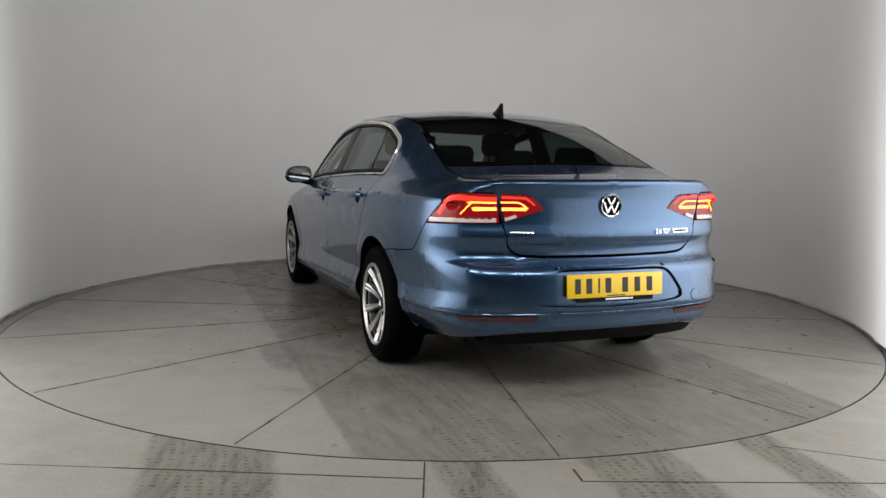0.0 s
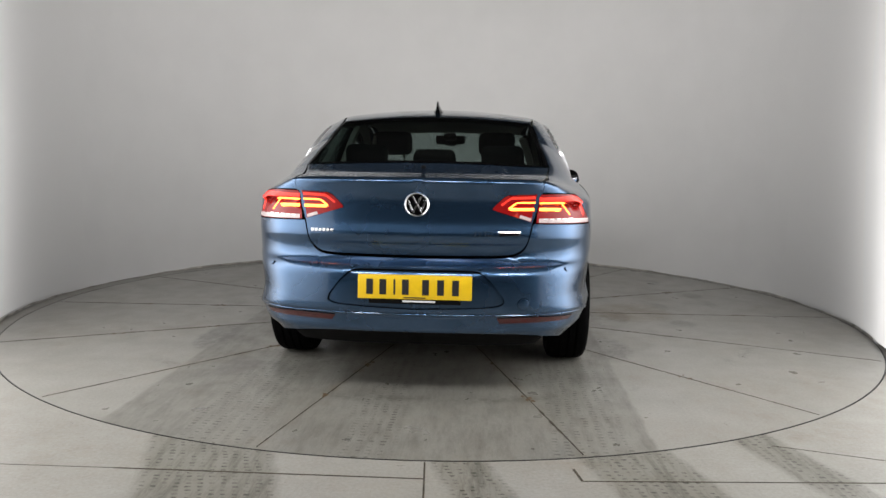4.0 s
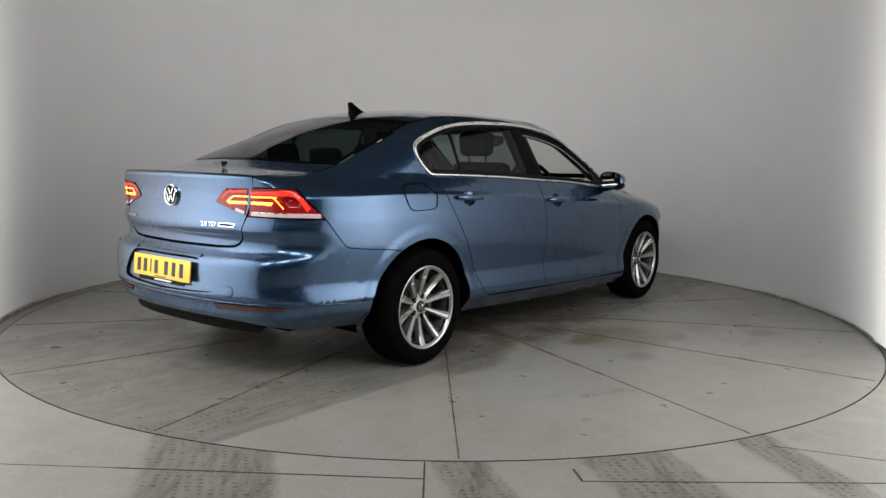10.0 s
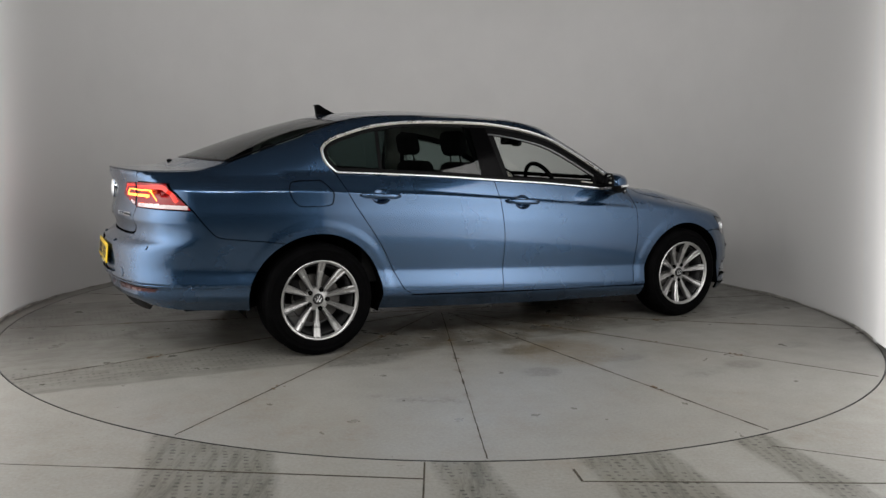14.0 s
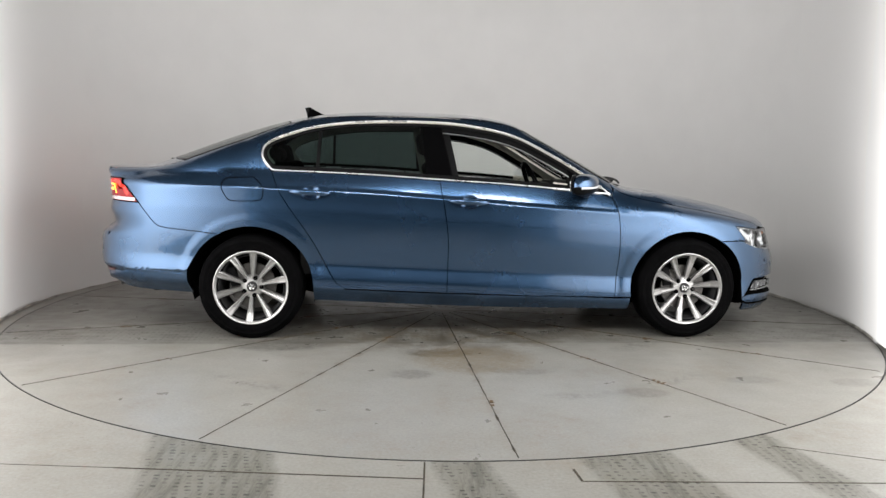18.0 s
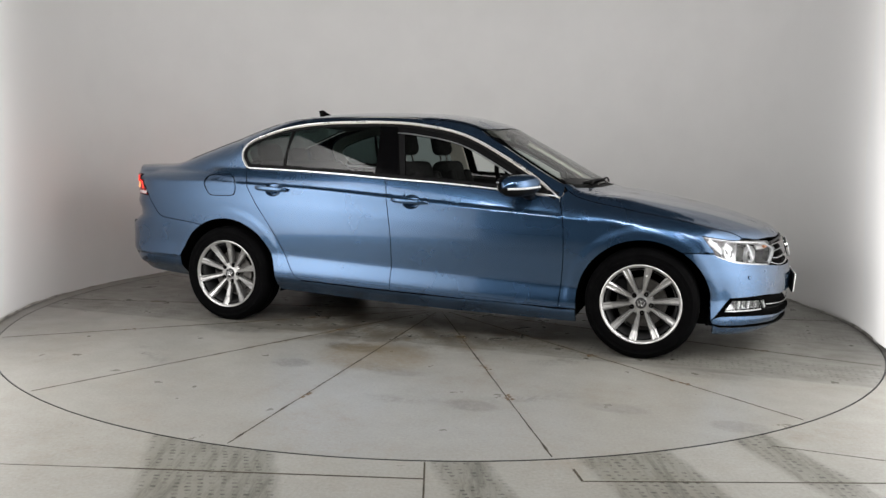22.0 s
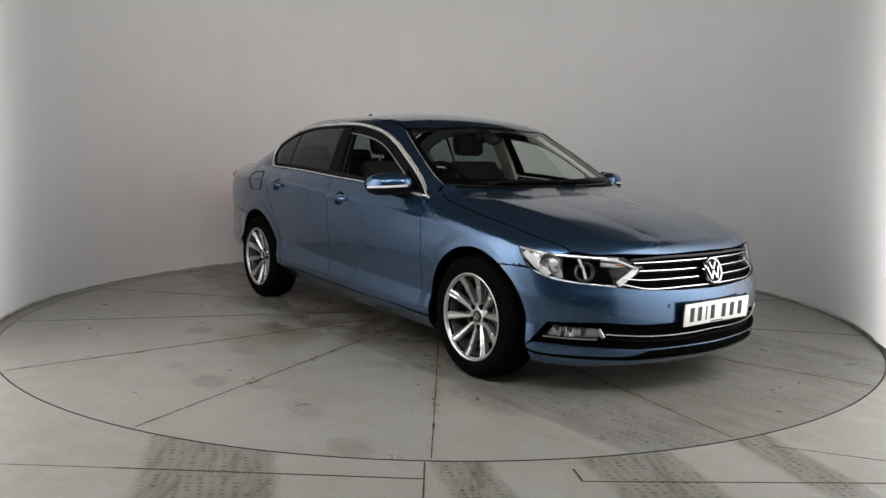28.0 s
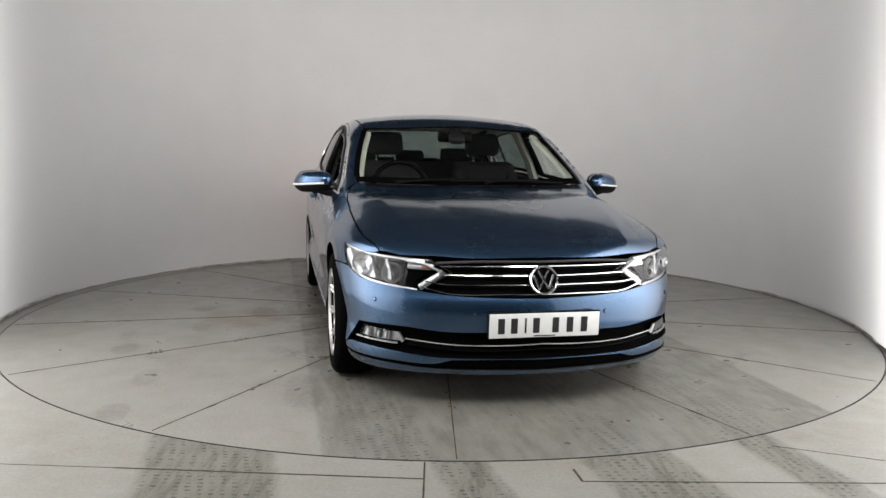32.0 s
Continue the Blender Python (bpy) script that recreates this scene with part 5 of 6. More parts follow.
ob = part("engine_lettering", letters, CHROME, car, "chrome engine lettering")
ob.matrix_basis = pose(-2.3925, -0.308, 0.803, 90, 0, -90 + 13)

# parking sensors, tow caps, fuel flap, sill lines
def skin_disc(name, s, z, r, mat, side, parent=None, off=0.001, depth=0.004):
    c = on_band([(s, z)])[0]
    n_ = normals(np.array([c]))[0]
    if side:
        c, n_ = c * (1, -1, 1), n_ * (1, -1, 1)
    ob_ = part(name, lathe(name, [(0.0005, -depth * 0.5), (r * 0.85, -depth * 0.5), (r, -depth * 0.3), (r, depth)], 24), mat, parent or car)
    ob_.matrix_basis = Matrix.Translation(Vector(c) + Vector(n_) * off) @ Vector(n_).to_track_quat("-Y", "Z").to_matrix().to_4x4()
    return ob_


for s, z in (end_y(0.29, 0.658, -1), end_y(0.695, 0.649, -1), end_y(0.31, 0.463, 1), side_x(1.98, 0.5)):
    for side in (0, 1):
        ring_ = skin_disc("parking_sensor", s, z, 0.0105, GLOSS_BLACK, side, off=0.0)
        skin_disc("sensor_face", s, z, 0.0085, PAINT, side, off=0.0025)
skin_disc("tow_cap", *end_y(0.495, 0.497, -1), 0.028, GLOSS_BLACK, 0, off=-0.001)
skin_disc("tow_cap_face", *end_y(0.495, 0.497, -1), 0.0262, PAINT, 0, off=0.0008)
flap_line = [(-1.557, 0.949), (-1.555, 0.985), (-1.535, 1.005), (-1.4, 1.012), (-1.375, 1.012), (-1.325, 0.965), (-1.313, 0.94), (-1.318, 0.89), (-1.335, 0.874), (-1.43, 0.868), (-1.5, 0.87), (-1.525, 0.885)]
loop = spline(flap_line, 0.015)
pp = on_band(np.concatenate([[to_band([(x, -0.8, z)])[0] for x, z in loop], [to_band([(loop[0][0], -0.8, loop[0][1])])[0]]]))
v, f = ribbon(pp + normals(pp) * 0.0024, normals(pp), 0.0045, 0.0016)
part("fuel_flap_gap", mesh_of("fuel_flap_gap", v, f), DARK, car, "dark gap round the fuel flap")

# door handles
def handle(s, z):
    h = []
    c = on_band([(s, z)])[0]
    for side in (0, 1):
        sg = -1 if side else 1
        n_, verts, faces = 20, [], []
        for k in range(n_ + 1):
            u = -1 + 2 * k / n_
            x = c[0] + u * 0.125
            out = 0.006 + 0.03 * (1 - abs(u) ** 4)
            hh = 0.0175 * (1 - 0.55 * abs(u) ** 6)
            y0 = c[1]
            zz = c[2] - 0.012 * u * 0.4
            for a in range(10):
                q = 2 * math.pi * a / 10
                verts.append((x, sg * (y0 - out + 0.012 * math.cos(q)), zz + hh * math.sin(q)))
        for k in range(n_):
            faces += [(k * 10 + q, k * 10 + (q + 1) % 10, (k + 1) * 10 + (q + 1) % 10, (k + 1) * 10 + q) for q in range(10)]
        faces += [tuple(range(10)), tuple(range(n_ * 10, n_ * 10 + 10))]
        hd = part("door_handle", mesh_of("door_handle", verts, faces), PAINT, car, "body-coloured door handle")
        # the hollow behind the grip, sunk into the door
        verts, faces, rings = [], [], (1.0, 0.97, 0.85, 0.6, 0.3)
        edge_ = cup_of(s, z)
        mid_ = edge_.mean(0)
        for k, q in enumerate(rings):
            pts_ = on_band(mid_ + (edge_ - mid_) * q)
            pts_ = pts_ - normals(pts_) * (0.0, 0.003, 0.01, 0.017, 0.019)[k]
            verts += [(p_[0], sg * p_[1], p_[2]) for p_ in pts_]
        nn = len(edge_)
        for k in range(len(rings) - 1):
            faces += [(k * nn + q, k * nn + (q + 1) % nn, k * nn + nn + (q + 1) % nn, k * nn + nn + q) for q in range(nn)]
        faces.append(tuple(range(len(verts) - nn, len(verts))))
        part("grip_hollow", mesh_of("grip_hollow", verts, faces, 50), PAINT, hd)
    return h


for hs, hz in HANDLES:
    handle(hs, hz)

# door mirrors
def mirror(side):
    sg = -1 if side else 1
    # shell: rounded pod, blunt behind and drawn out in front
    n_, m_, verts, faces = 18, 24, [], []
    cx, cy, cz = 0.668, -0.947, 0.998
    for i_ in range(n_ + 1):
        u = -1 + 2 * i_ / n_
        y = cy + u * 0.115
        w = math.sqrt(max(0.0, 1 - abs(u) ** 3.2))
        for k in range(m_):
            q = 2 * math.pi * k / m_
            dx, dz = math.cos(q), math.sin(q)
            ax_ = 0.095 if dx > 0 else 0.055
            x = cx + ax_ * w * (abs(dx) ** 0.8) * (1 if dx > 0 else -1) + 0.055 * u
            verts.append((x, sg * y, cz + (0.062 if dz > 0 else 0.066) * w * (abs(dz) ** 0.85) * (1 if dz > 0 else -1) + 0.008 * u))
    for i_ in range(n_):
        faces += [(i_ * m_ + k, i_ * m_ + (k + 1) % m_, (i_ + 1) * m_ + (k + 1) % m_, (i_ + 1) * m_ + k) for k in range(m_)]
    shell = part("door_mirror", mesh_of("door_mirror", verts, faces, 60), PAINT, car, "blue door mirror with a clear turn lamp")
    # dark lower half and stalk
    low_v = [(cx + (x - cx) * 1.035, sg * cy + (y - sg * cy) * 1.02, min(cz + (z - cz) * 1.04, cz - 0.018)) for x, y, z in verts]
    part("mirror_base", mesh_of("mirror_base", low_v, faces, 60), BLACK, shell, "black lower cover")
    st, sf = tube([(0.72, sg * -0.79, 0.93), (0.71, sg * -0.86, 0.935), (0.7, sg * -0.93, 0.955), (0.69, sg * -0.94, 0.965)], 0.034, 12, flat=0.8)
    part("mirror_stalk", mesh_of("mirror_stalk", st, sf, 60), BLACK, shell)
    # glass facing the rear
    gl = []
    for k in range(28):
        q = 2 * math.pi * k / 28
        gl.append((cx - 0.056 + 0.04 * math.cos(q), sg * (cy + 0.094 * math.copysign(abs(math.cos(q)) ** 0.75, math.cos(q))), cz + 0.057 * math.copysign(abs(math.sin(q)) ** 0.8, math.sin(q))))
    back = [(x - 0.004, y, z) for x, y, z in gl]
    fs = [tuple(range(28)), tuple(range(28, 56))] + [(k, (k + 1) % 28, 28 + (k + 1) % 28, 28 + k) for k in range(28)]
    big = [(x + 0.006, sg * cy + (y - sg * cy) * 1.1, cz + (z - cz) * 1.12) for x, y, z in gl] + [(x - 0.002, sg * cy + (y - sg * cy) * 1.08, cz + (z - cz) * 1.1) for x, y, z in gl]
    part("mirror_rim", mesh_of("mirror_rim", big, fs), BLACK, shell)
    part("mirror_glass", mesh_of("mirror_glass", [(x - 0.004, y, z) for x, y, z in gl + back], fs), MIRROR, shell, "mirror glass")
    line_ = []
    for u in np.linspace(-0.985, 0.5, 14):
        w = math.sqrt(max(0.0, 1 - abs(u) ** 3.2))
        line_.append((cx + 0.096 * w + 0.055 * u, sg * (cy + u * 0.117), cz - 0.013 + 0.008 * u))
    lamp_v, lamp_f = tube(line_, 0.008, 8, flat=0.9)
    part("turn_lamp", mesh_of("turn_lamp", lamp_v, lamp_f, 60), GUIDE, shell, "clear turn lamp strip")


mirror(0)
mirror(1)

# roof aerial: a fin that leans back and thins upwards
av, af = [], []
for h, x0, x1, w in ((-0.01, -0.975, -1.125, 0.03), (0.006, -0.985, -1.125, 0.028), (0.022, -1.025, -1.128, 0.017), (0.045, -1.07, -1.135, 0.008), (0.066, -1.105, -1.142, 0.004)):
    av += [(x0, 0.0, 1.426 + h), (0.6 * x0 + 0.4 * x1, -w, 1.424 + h), (x1, -w * 0.5, 1.42 + h), (x1, w * 0.5, 1.42 + h), (0.6 * x0 + 0.4 * x1, w, 1.424 + h)]
for k in range(4):
    af += [(k * 5 + q, k * 5 + (q + 1) % 5, k * 5 + 5 + (q + 1) % 5, k * 5 + 5 + q) for q in range(5)]
af += [(0, 1, 2, 3, 4), (20, 21, 22, 23, 24)]
part("roof_aerial", mesh_of("roof_aerial", av, af, 40), GLOSS_BLACK, car, "black shark-fin aerial")
nub = part("washer_nub", box_mesh("washer_nub", 0.03, 0.022, 0.02, 0.006, 2, pose(-2.075, 0, 1.107)), BLACK, car)

# wipers lying at the foot of the windscreen
for y0, y1 in ((0.56, 0.02), (0.02, -0.5)):
    path = on_top(np.array([(1.035 - 0.1 * (yy / 0.7) ** 2, yy) for yy in np.linspace(y0, y1, 14)])) + np.array([0, 0, 0.011])
    v, f = tube(path, 0.007, 6)
    w = part("wiper_blade", mesh_of("wiper_blade", v, f), BLACK, car, "black wiper blade")
    arm, armf = tube([path[4] + (0, 0, 0.006), path[8] + (0.015, 0, 0.006), path[11] + (0.03, -0.02, 0.0), path[12] + (0.04, -0.03, -0.014)], 0.007, 6)
    part("wiper_arm", mesh_of("wiper_arm", arm, armf), BLACK, w)
# ---- headlamps ----
lens_o = gentle([LAMP_F[0], LAMP_F[1], LAMP_F[2]], [LAMP_F[2], LAMP_F[3]], [LAMP_F[3], LAMP_F[4]], [LAMP_F[4], LAMP_F[5], LAMP_F[6], LAMP_F[0]])
HOUSING = plain("lamp_housing", (0.34, 0.34, 0.345), 0.4, 0.6, coat=0.3)
for side in (0, 1):
    def half(poly, **k):
        p_ = skin_patch(on_band, poly, **k)
        return flipped(p_) if side else p_

    def lay(name, line, w, th, mat, parent, off=0.003):
        v_, f_ = skin_ribbon(on_band, spline(line, 0.012, closed=False), w, th, off)
        return part(name, mesh_of(name, mirrored(v_) if side else v_, f_), mat, parent)
    hl = part("headlamp", patch_mesh("headlamp", half(lens_o, step=0.03, gap=-0.004, off=-0.075, flange=-0.07), False), HOUSING, car, "clear headlamp with two chrome bowls")
    part("lens", patch_mesh("lens", half(lens_o, step=0.02, gap=0.002, off=0.001, flange=0.003)), LENS, hl, "clear lens")
    lay("lower_strip", [LAMP_F[6], LAMP_F[5], LAMP_F[4]], 0.014, 0.003, SATIN, hl, -0.012)
    lay("upper_strip", [LAMP_F[0], LAMP_F[1], end_y(0.52, 0.69, 1)], 0.012, 0.003, SATIN, hl, -0.012)
    v, f = skin_ribbon(on_band, spline([end_y(0.545, 0.566, 1), end_y(0.43, 0.645, 1), end_y(0.5, 0.682, 1)], 0.02, closed=False), 0.03, 0.004, -0.008)
    lay("chevron", [end_y(0.548, 0.572, 1), end_y(0.445, 0.642, 1)], 0.028, 0.004, SATIN, hl, -0.008)
    lay("chevron", [end_y(0.445, 0.642, 1), end_y(0.53, 0.68, 1), end_y(0.6, 0.688, 1)], 0.012, 0.004, SATIN, hl, -0.008)
    left_o = gentle([(LAMP_F[0][0] + 0.012, 0.724), side_x(1.9, 0.7)], [side_x(1.9, 0.7), side_x(1.925, 0.6)], [side_x(1.925, 0.6), (LAMP_F[5][0] - 0.03, 0.6), (LAMP_F[6][0] + 0.004, 0.632)], [(LAMP_F[6][0] + 0.004, 0.632), (LAMP_F[0][0] + 0.012, 0.724)])
    part("main_reflector", patch_mesh("main_reflector", half(left_o, step=0.02, gap=0, off=-0.04, flange=0.02), False), BRIGHT, hl, "silver main reflector")
    dark_o = gentle([side_x(1.915, 0.7), end_y(0.56, 0.688, 1)], [end_y(0.56, 0.688, 1), end_y(0.6, 0.58, 1)], [end_y(0.6, 0.58, 1), side_x(1.94, 0.598)], [side_x(1.94, 0.598), side_x(1.915, 0.7)])
    part("lamp_mask", patch_mesh("lamp_mask", half(dark_o, step=0.02, gap=0, off=-0.05, flange=0.01), False), GLOSS_BLACK, hl, "black lamp mask")
    lay("side_marker", [(LAMP_F[0][0] + 0.035, 0.716), (LAMP_F[6][0] + 0.03, 0.645), side_x(1.87, 0.606)], 0.03, 0.004, GUIDE, hl, -0.013)
    lay("light_guide", [side_x(1.965, 0.69), side_x(1.985, 0.65), side_x(2.005, 0.598)], 0.013, 0.004, GUIDE, hl, -0.013)
    for s_, z_, r_, off_ in ((side_x(1.87, 0.66)[0], 0.66, 0.052, -0.022), (side_x(1.995, 0.63)[0], 0.63, 0.046, -0.02)):
        c = on_band([(s_, z_)])[0]
        n_ = normals(np.array([c]))[0]
        d_ = Vector((0.86, -0.5, 0.02)).normalized()
        c = c + n_ * off_
        if side:
            c, d_ = c * (1, -1, 1), Vector((d_.x, -d_.y, d_.z))
        bowl = part("lamp_bowl", lathe("lamp_bowl", [(0.002, 0.04), (r_ * 0.45, 0.038), (r_ * 0.75, 0.024), (r_ * 0.97, 0.0), (r_, -0.004), (r_ * 1.05, 0.0), (r_ * 1.05, 0.02)], 32), BRIGHT, hl, "chrome reflector bowl")
        bowl.matrix_basis = Matrix.Translation(c) @ d_.to_track_quat("-Y", "Z").to_matrix().to_4x4()
        for q_ in range(3):
            rb_ = part("bowl_facet", box_mesh("bowl_facet", r_ * 0.5, 0.012, r_ * 0.1, 0.002, 1), (GLOSS_BLACK, SATIN, GLOSS_BLACK)[q_], hl)
            rb_.matrix_basis = bowl.matrix_basis @ pose(r_ * (-0.2 + 0.18 * q_), 0.012, r_ * (0.3 - 0.35 * q_), 0, 35 * q_, 0)
    lay("turn_bowl", [end_y(0.6, 0.672, 1), end_y(0.49, 0.668, 1)], 0.03, 0.004, BRIGHT, hl, -0.03)
    lay("amber_bulb", [end_y(0.53, 0.668, 1), end_y(0.5, 0.667, 1)], 0.016, 0.006, ORANGE, hl, -0.02)

# ---- grille and intakes ----
g_o = gentle(GRILLE)
gb = skin_patch(on_band, gentle(GRILLE[:3], GRILLE[2:5], GRILLE[4:7], [GRILLE[6], GRILLE[0]]), gap=-0.006, off=-0.035, flange=-0.03)
grille = part("grille", patch_mesh("grille", joined(gb, flipped(gb)), False), DARK, car, "black radiator grille with four chrome bars")
for rows in ([end_y(0.455, 0.669, 1), end_y(0.2, 0.673, 1), (TIP, 0.674)], [end_y(0.435, 0.632, 1), end_y(0.2, 0.632, 1), (TIP, 0.632)],
             [end_y(0.52, 0.6, 1), end_y(0.44, 0.59, 1), end_y(0.2, 0.592, 1), (TIP, 0.592)], [end_y(0.54, 0.575, 1), end_y(0.41, 0.549, 1), end_y(0.2, 0.551, 1), (TIP, 0.551)]):
    ln = spline(rows, 0.03, closed=False)
    p = on_band(ln)
    p = np.concatenate([p, (p * (1, -1, 1))[::-1][1:]])
    n = normals(p)
    v, f = ribbon(p - n * 0.006, n, 0.0068, 0.004)
    part("grille_bar", mesh_of("grille_bar", v, f), CHROME, grille, "chrome bar")
    v, f = ribbon(p - n * 0.026 + np.array([0, 0, -0.004]), n, 0.012, 0.012)
    part("grille_slat", mesh_of("grille_slat", v, f), BLACK, grille)
v, f = skin_ribbon(on_band, spline([end_y(0.47, 0.682, 1), end_y(0.3, 0.692, 1), end_y(0.1, 0.693, 1), (TIP, 0.693)], 0.03, closed=False), 0.012, 0.004, 0.0)
for q in (v, mirrored(v)):
    part("grille_top", mesh_of("grille_top", q, f), ALLOY_DARK, grille, "dull dark strip")
ib = skin_patch(on_band, gentle(INTAKE[:2], INTAKE[1:4], INTAKE[3:5], INTAKE[4:8], INTAKE[7:10], [INTAKE[9], INTAKE[0]]), gap=-0.006, off=-0.04, flange=-0.035)
intake = part("lower_intake", patch_mesh("lower_intake", joined(ib, flipped(ib)), False), DARK, car, "black lower intake with a chrome line")
ln = spline([side_x(2.085, 0.335), end_y(0.4, 0.32, 1), end_y(0.2, 0.32, 1), (TIP, 0.327)], 0.03, closed=False)
p = on_band(ln)
p = np.concatenate([p, (p * (1, -1, 1))[::-1][1:]])
n = normals(p)
v, f = ribbon(p - n * 0.004, n, 0.009, 0.005)
part("intake_line", mesh_of("intake_line", v, f), CHROME, intake, "thin chrome line")
for zz in (0.3,):
    v, f = ribbon(p - n * 0.028 + np.array([0, 0, zz - 0.33]), n, 0.008, 0.01)
    part("intake_slat", mesh_of("intake_slat", v, f), BLACK, intake)
v, f = skin_ribbon(on_band, spline([side_x(1.82, 0.215), side_x(1.9, 0.213), side_x(2.03, 0.21), end_y(0.47, 0.201, 1), end_y(0.2, 0.204, 1), (TIP, 0.202)], 0.03, closed=False), 0.0025, 0.0015, 0.001)
for q in (v, mirrored(v)):
    part("lip_line", mesh_of("lip_line", q, f), ALLOY_DARK, intake)
for side in (0, 1):
    fog_o = gentle([side_x(1.865, 0.314), side_x(1.9, 0.366)], [side_x(1.9, 0.366), side_x(2.065, 0.36)], [side_x(2.065, 0.36), side_x(2.075, 0.312)], [side_x(2.075, 0.312), side_x(1.865, 0.314)])
    p_ = skin_patch(on_band, fog_o, step=0.02, gap=0, off=-0.03, flange=-0.02)
    fog = part("fog_lamp", patch_mesh("fog_lamp", flipped(p_) if side else p_), BRIGHT, car, "clear fog lamp")
    p_ = skin_patch(on_band, fog_o, step=0.02, gap=0, off=-0.008, flange=0)
    part("lens", patch_mesh("lens", flipped(p_) if side else p_), LENS, fog)
    for xq in (1.93, 1.985, 2.03):
        v, f = skin_ribbon(on_band, spline([side_x(xq, 0.318), side_x(xq + 0.004, 0.356)], 0.02, closed=False), 0.012, 0.012, -0.022)
        part("lamp_rib", mesh_of("lamp_rib", mirrored(v) if side else v, f), HOUSING, fog)
    v, f = skin_ribbon(on_band, spline([side_x(2.066, 0.358), side_x(2.078, 0.318)], 0.02, closed=False), 0.018, 0.005, -0.004)
    part("fog_blade", mesh_of("fog_blade", mirrored(v) if side else v, f), SATIN, fog, "silver blade")
    v, f = skin_ribbon(on_band, spline([side_x(1.862, 0.309), side_x(2.06, 0.308)], 0.03, closed=False), 0.007, 0.004, -0.006)
    part("fog_strip", mesh_of("fog_strip", mirrored(v) if side else v, f), SATIN, fog)

# ---- inside the car ----
def seat_block(name, m, sx, sy, sz, r, mat, parent, label=""):
    return part(name, box_mesh(name, sx, sy, sz, r, 4, m), mat, parent, label)


def front_seat(y):
    seat = new("front_seat")
    seat.parent = car
    tagged(seat, "dark cloth front seat")
    seat_block("cushion", pose(0.2, y, 0.5, 0, -6, 0), 0.52, 0.5, 0.16, 0.05, SEAT, seat)
    seat_block("backrest", pose(-0.13, y, 0.82, 0, -18, 0), 0.13, 0.47, 0.62, 0.055, SEAT, seat)
    for q in (-1, 1):
        seat_block("bolster", pose(-0.1, y + q * 0.2, 0.8, 0, -18, 0), 0.17, 0.08, 0.5, 0.035, SEAT, seat)
        v_, f_ = tube([(-0.235, y + q * 0.07, 1.08), (-0.265, y + q * 0.07, 1.2)], 0.007, 8)
        part("headrest_post", mesh_of("headrest_post", v_, f_), CHROME, seat)
    seat_block("headrest", pose(-0.27, y, 1.245, 0, -12, 0), 0.1, 0.26, 0.17, 0.045, SEAT, seat)


for y in (-0.37, 0.37):
    front_seat(y)
rear = new("rear_seat")
rear.parent = car
tagged(rear, "dark cloth rear bench with three headrests")
seat_block("cushion", pose(-0.85, 0, 0.52, 0, -6, 0), 0.5, 1.25, 0.16, 0.05, SEAT, rear)
seat_block("backrest", pose(-1.18, 0, 0.83, 0, -24, 0), 0.13, 1.25, 0.58, 0.05, SEAT, rear)
for y, h in ((-0.4, 0.15), (0.0, 0.1), (0.4, 0.15)):
    seat_block("headrest", pose(-1.33, y, 1.15, 0, -15, 0), 0.09, 0.25, h, 0.04, SEAT, rear)
part("parcel_shelf", box_mesh("parcel_shelf", 0.6, 1.15, 0.02, 0.006, 2, pose(-1.6, 0, 1.035)), TRIM, car, "dark parcel shelf")
dash = part("dashboard", box_mesh("dashboard", 0.42, 1.42, 0.2, 0.07, 4, pose(0.8, 0, 0.85, 0, 8, 0)), TRIM, car, "dark soft dashboard")
part("dash_top", box_mesh("dash_top", 0.36, 1.3, 0.03, 0.012, 2, pose(0.9, 0, 0.945, 0, 5, 0)), TRIM, dash)
part("instrument_hood", box_mesh("instrument_hood", 0.16, 0.36, 0.06, 0.028, 3, pose(0.68, -0.37, 0.975)), TRIM, dash)
# steering wheel on the right
ring_pts = []
for k in range(40):
    a = 2 * math.pi * k / 40
    ring_pts.append(np.array(pose(0.47, -0.37, 0.945, 0, -24, 0) @ Vector((0, 0.185 * math.cos(a), 0.185 * math.sin(a)))))
v, f = tube(ring_pts, 0.016, 10, closed=True)
wheel_ = part("steering_wheel", mesh_of("steering_wheel", v, f, 60), GLOSS_BLACK, car, "black leather steering wheel")
seat_block("wheel_boss", pose(0.5, -0.37, 0.94, 0, -24, 0), 0.06, 0.16, 0.12, 0.025, TRIM, wheel_)
for q in ((0.0, 0.16), (0.0, -0.16), (-0.15, 0.0)):
    v, f = tube([tuple(pose(0.485, -0.37, 0.945, 0, -24, 0) @ Vector((0, q[1] * 0.3, q[0] * 0.3))), tuple(pose(0.475, -0.37, 0.945, 0, -24, 0) @ Vector((0, q[1] * 1.12, q[0] * 1.15)))], 0.014, 8)
    part("wheel_spoke", mesh_of("wheel_spoke", v, f), TRIM, wheel_)
part("rear_view_mirror", box_mesh("rear_view_mirror", 0.04, 0.24, 0.07, 0.018, 3, pose(0.42, 0.0, 1.285)), GLOSS_BLACK, car, "dark inside mirror")
part("sensor_pod", box_mesh("sensor_pod", 0.16, 0.1, 0.05, 0.02, 3, pose(0.43, 0.0, 1.29, 0, 27, 0)), TRIM, car)
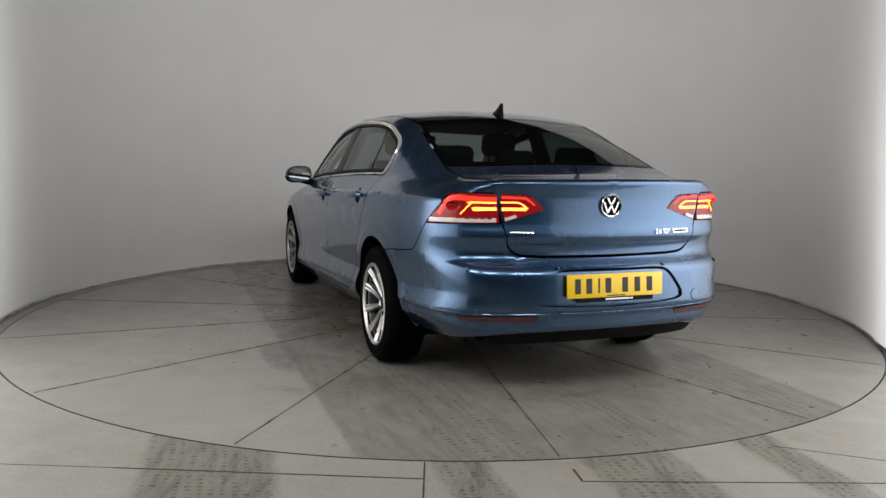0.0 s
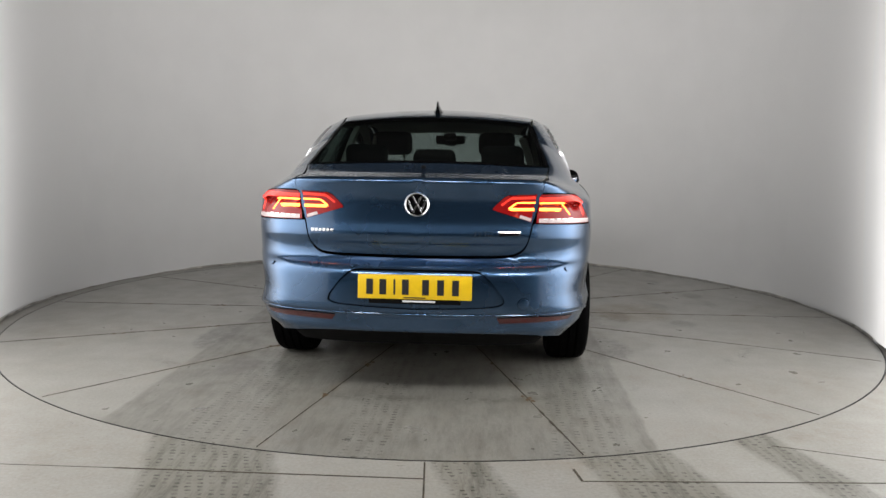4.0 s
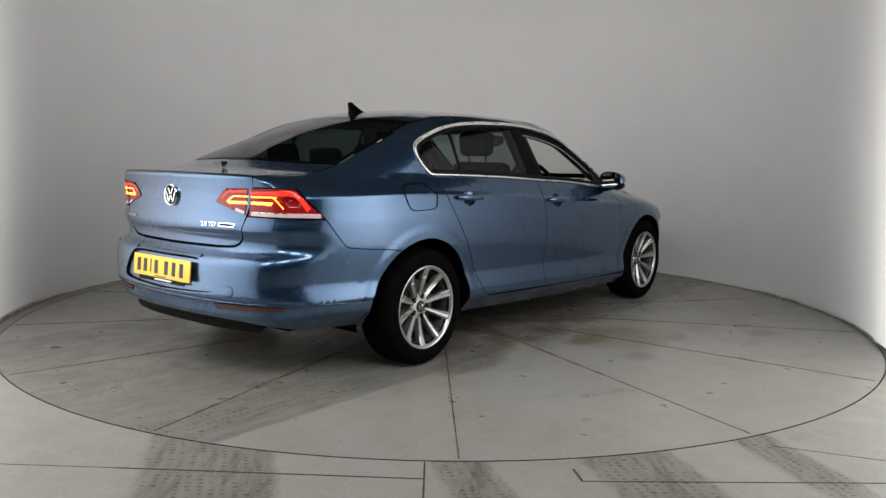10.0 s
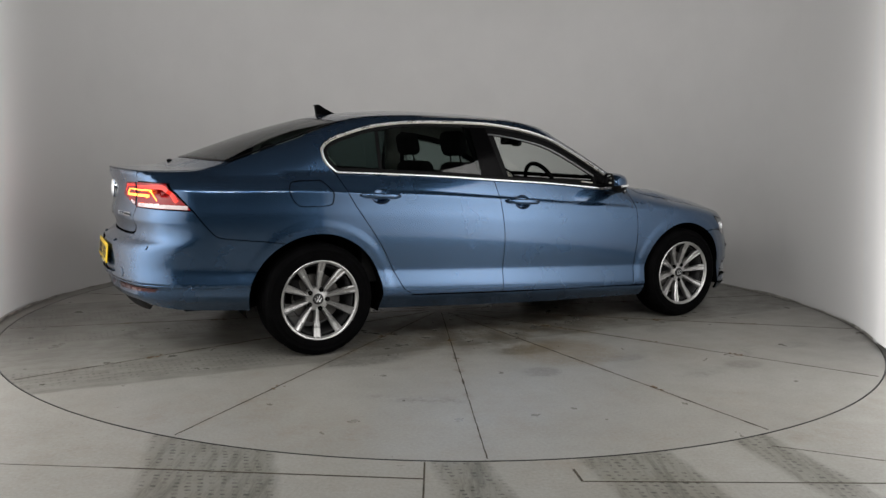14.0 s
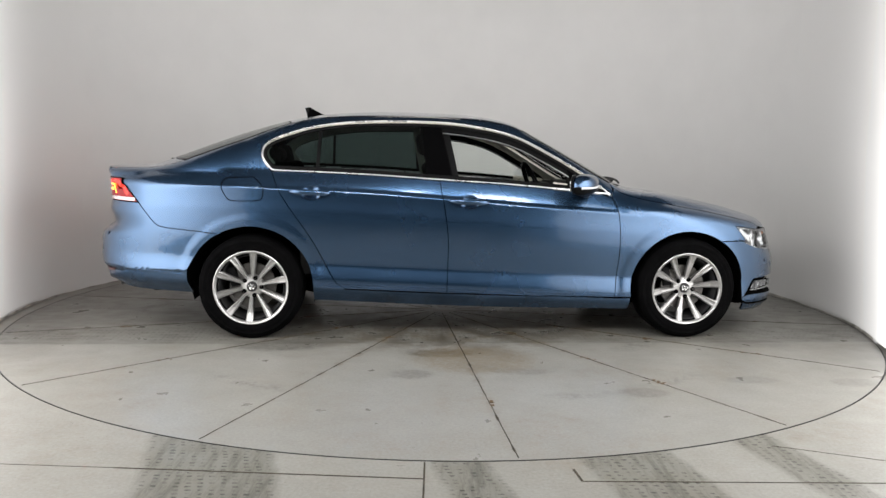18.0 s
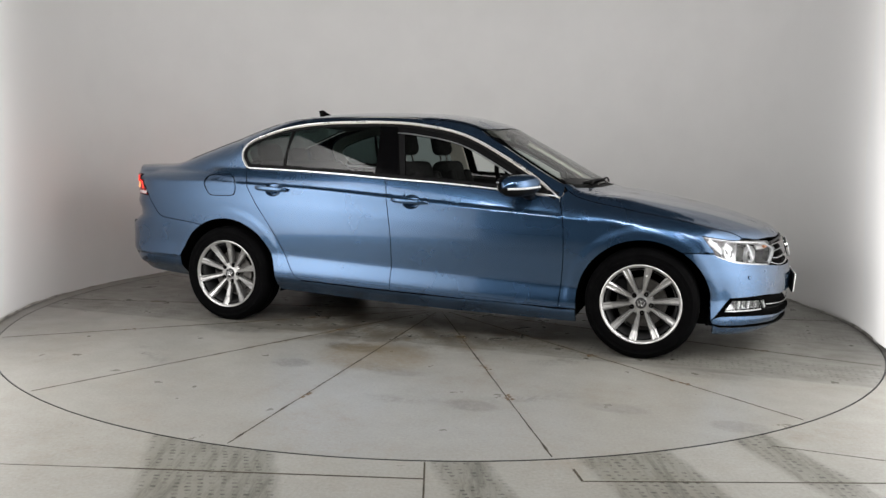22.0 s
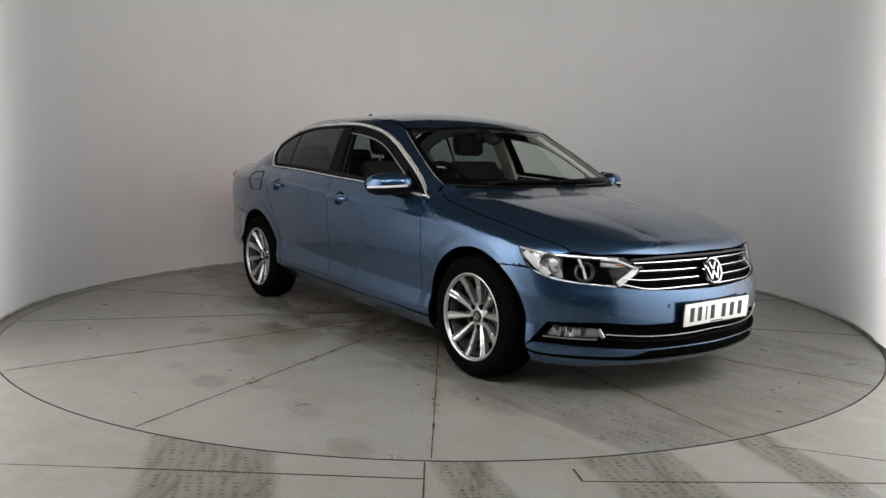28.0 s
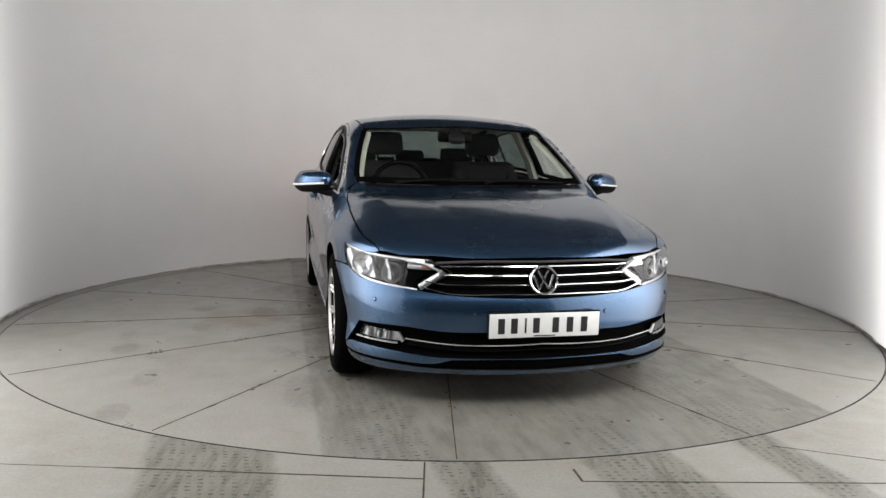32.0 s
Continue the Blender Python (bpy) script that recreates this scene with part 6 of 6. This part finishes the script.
# headlining and pillars
hl_o = gentle([(0.37, 0), (0.35, -0.36), (0.3, -0.56)], [(0.3, -0.56), (-0.2, -0.585), (-0.9, -0.56), (-1.15, -0.52)], [(-1.15, -0.52), (-1.21, 0)])
hp = skin_patch(on_top, np.array([*hl_o, *[(x, -y) for x, y in hl_o[::-1] if abs(y) > 1e-4]]), step=0.06, gap=0, off=-0.035, flange=0)
part("headlining", patch_mesh("headlining", hp), CREAM, car, "pale cloth headlining")
# inner faces of pillars and frame, seen through the glass
rails = spline(DLO, 0.02)
k0 = [i for i, p_ in enumerate(rails) if p_[1] > 1.06 or (p_[0] > 0.5 and p_[1] > 0.95)]
top_run = rails[min(k0):max(k0) + 1]
p = on_band(top_run)
n = normals(p)
v, f = ribbon(p - n * 0.028 + np.array([0, 0, 0.02]), n, 0.085, 0.006)
for q in (v, mirrored(v)):
    part("inner_rail", mesh_of("inner_rail", q, f), CREAM, car, "pale inner window rail")
for side in (0, 1):
    sg = -1 if side else 1
    a_p = on_top(spline(SCREEN_SIDE, 0.04, closed=False))
    v, f = ribbon(a_p * (1, sg, 1) - np.array([0.03, -sg * 0.025, 0.03]), normals(a_p) * (1, sg, 1), 0.06, 0.012)
    part("a_pillar_trim", mesh_of("a_pillar_trim", v, f), CREAM, car, "pale inner pillar trim")
    v, f = ribbon([(-0.2, sg * -0.79, 0.95), (-0.235, sg * -0.74, 1.12), (-0.275, sg * -0.665, 1.3), (-0.28, sg * -0.62, 1.37)], [(0, -sg * 0.9, 0.3)] * 4, 0.13, 0.02)
    part("b_pillar_trim", mesh_of("b_pillar_trim", v, f), CREAM if side else TRIM, car)
    # door cards
    for x0, x1 in ((-0.14, 0.86), (-1.1, -0.24)):
        xs_ = np.linspace(x0, x1, 10)
        zt = belt_z(xs_) - 0.012
        vv, ff = [], []
        for x_, z_ in zip(xs_, zt):
            yo = float(abs(on_band([(x_, z_)])[0][1])) - 0.06
            vv += [(x_, -sg * (yo + 0.025), z_ - 0.0), (x_, -sg * (yo - 0.03), z_ - 0.012), (x_, -sg * (yo - 0.04), 0.4), (x_, -sg * (yo + 0.02), 0.4)]
        for k in range(9):
            ff += [(k * 4 + q, k * 4 + (q + 1) % 4, k * 4 + 4 + (q + 1) % 4, k * 4 + 4 + q) for q in range(4)]
        ff += [(0, 1, 2, 3), (36, 37, 38, 39)]
        part("door_card", mesh_of("door_card", vv, ff), TRIM, car, "dark inner door lining")
    # frame of the front window, with the bright seal edge
    fr = cut_x(inset(spline(DLO), 0.024), (-0.13, -0.22), (0.66, -0.25))
    inn = shrink(fr.copy(), 0.045)
    inn[:, 1] = np.where(inn[:, 1] < belt_z(inn[:, 0]) + 0.078, belt_z(inn[:, 0]) + 0.03, inn[:, 1])
    pt = skin_patch(on_band, fr, step=0.03, gap=0, off=-0.012, flange=0.02, holes=[inn])
    part("window_frame", patch_mesh("window_frame", flipped(pt) if side else pt), BLACK, car, "black door window frame")
    p = on_band(np.array([q for q in inn if q[1] > belt_z(q[0]) + 0.045]))
    gaps = np.linalg.norm(np.diff(p, axis=0), axis=1)
    if gaps.max() > 0.2:
        p = np.roll(p, -(int(np.argmax(gaps)) + 1), 0)
    n = normals(p)
    v, f = ribbon((p - n * 0.014) * (1, sg, 1), n * (1, sg, 1), 0.007, 0.004)
    part("frame_seal", mesh_of("frame_seal", v, f), SATIN, car, "thin pale seal line")


# ---- what moves: the table turns, and the car with it ----
HEADINGS = ((0, 110.18), (2, 98.28), (3.5, 89.34), (6, 74.54), (9, 56.82), (13, 33.25), (16.5, 12.75), (19, -1.71), (23, -24.81), (28, -54.02), (30, -65.8), (32, -77.82))
CAR_ON_TABLE = Vector((0.149, -0.033, 0.0))


def motions():
    heading = curve(*HEADINGS)
    turns = [(float(i), pose(0, 0, 0, 0, 0, float(heading(np.array([float(i)]))[0]))) for i in range(33)]
    walk(turntable, [(t, Matrix.Translation((*TABLE_C, 0.0)) @ m) for t, m in turns])
    walk(car, [(t, m @ Matrix.Translation(CAR_ON_TABLE)) for t, m in turns])


motions()
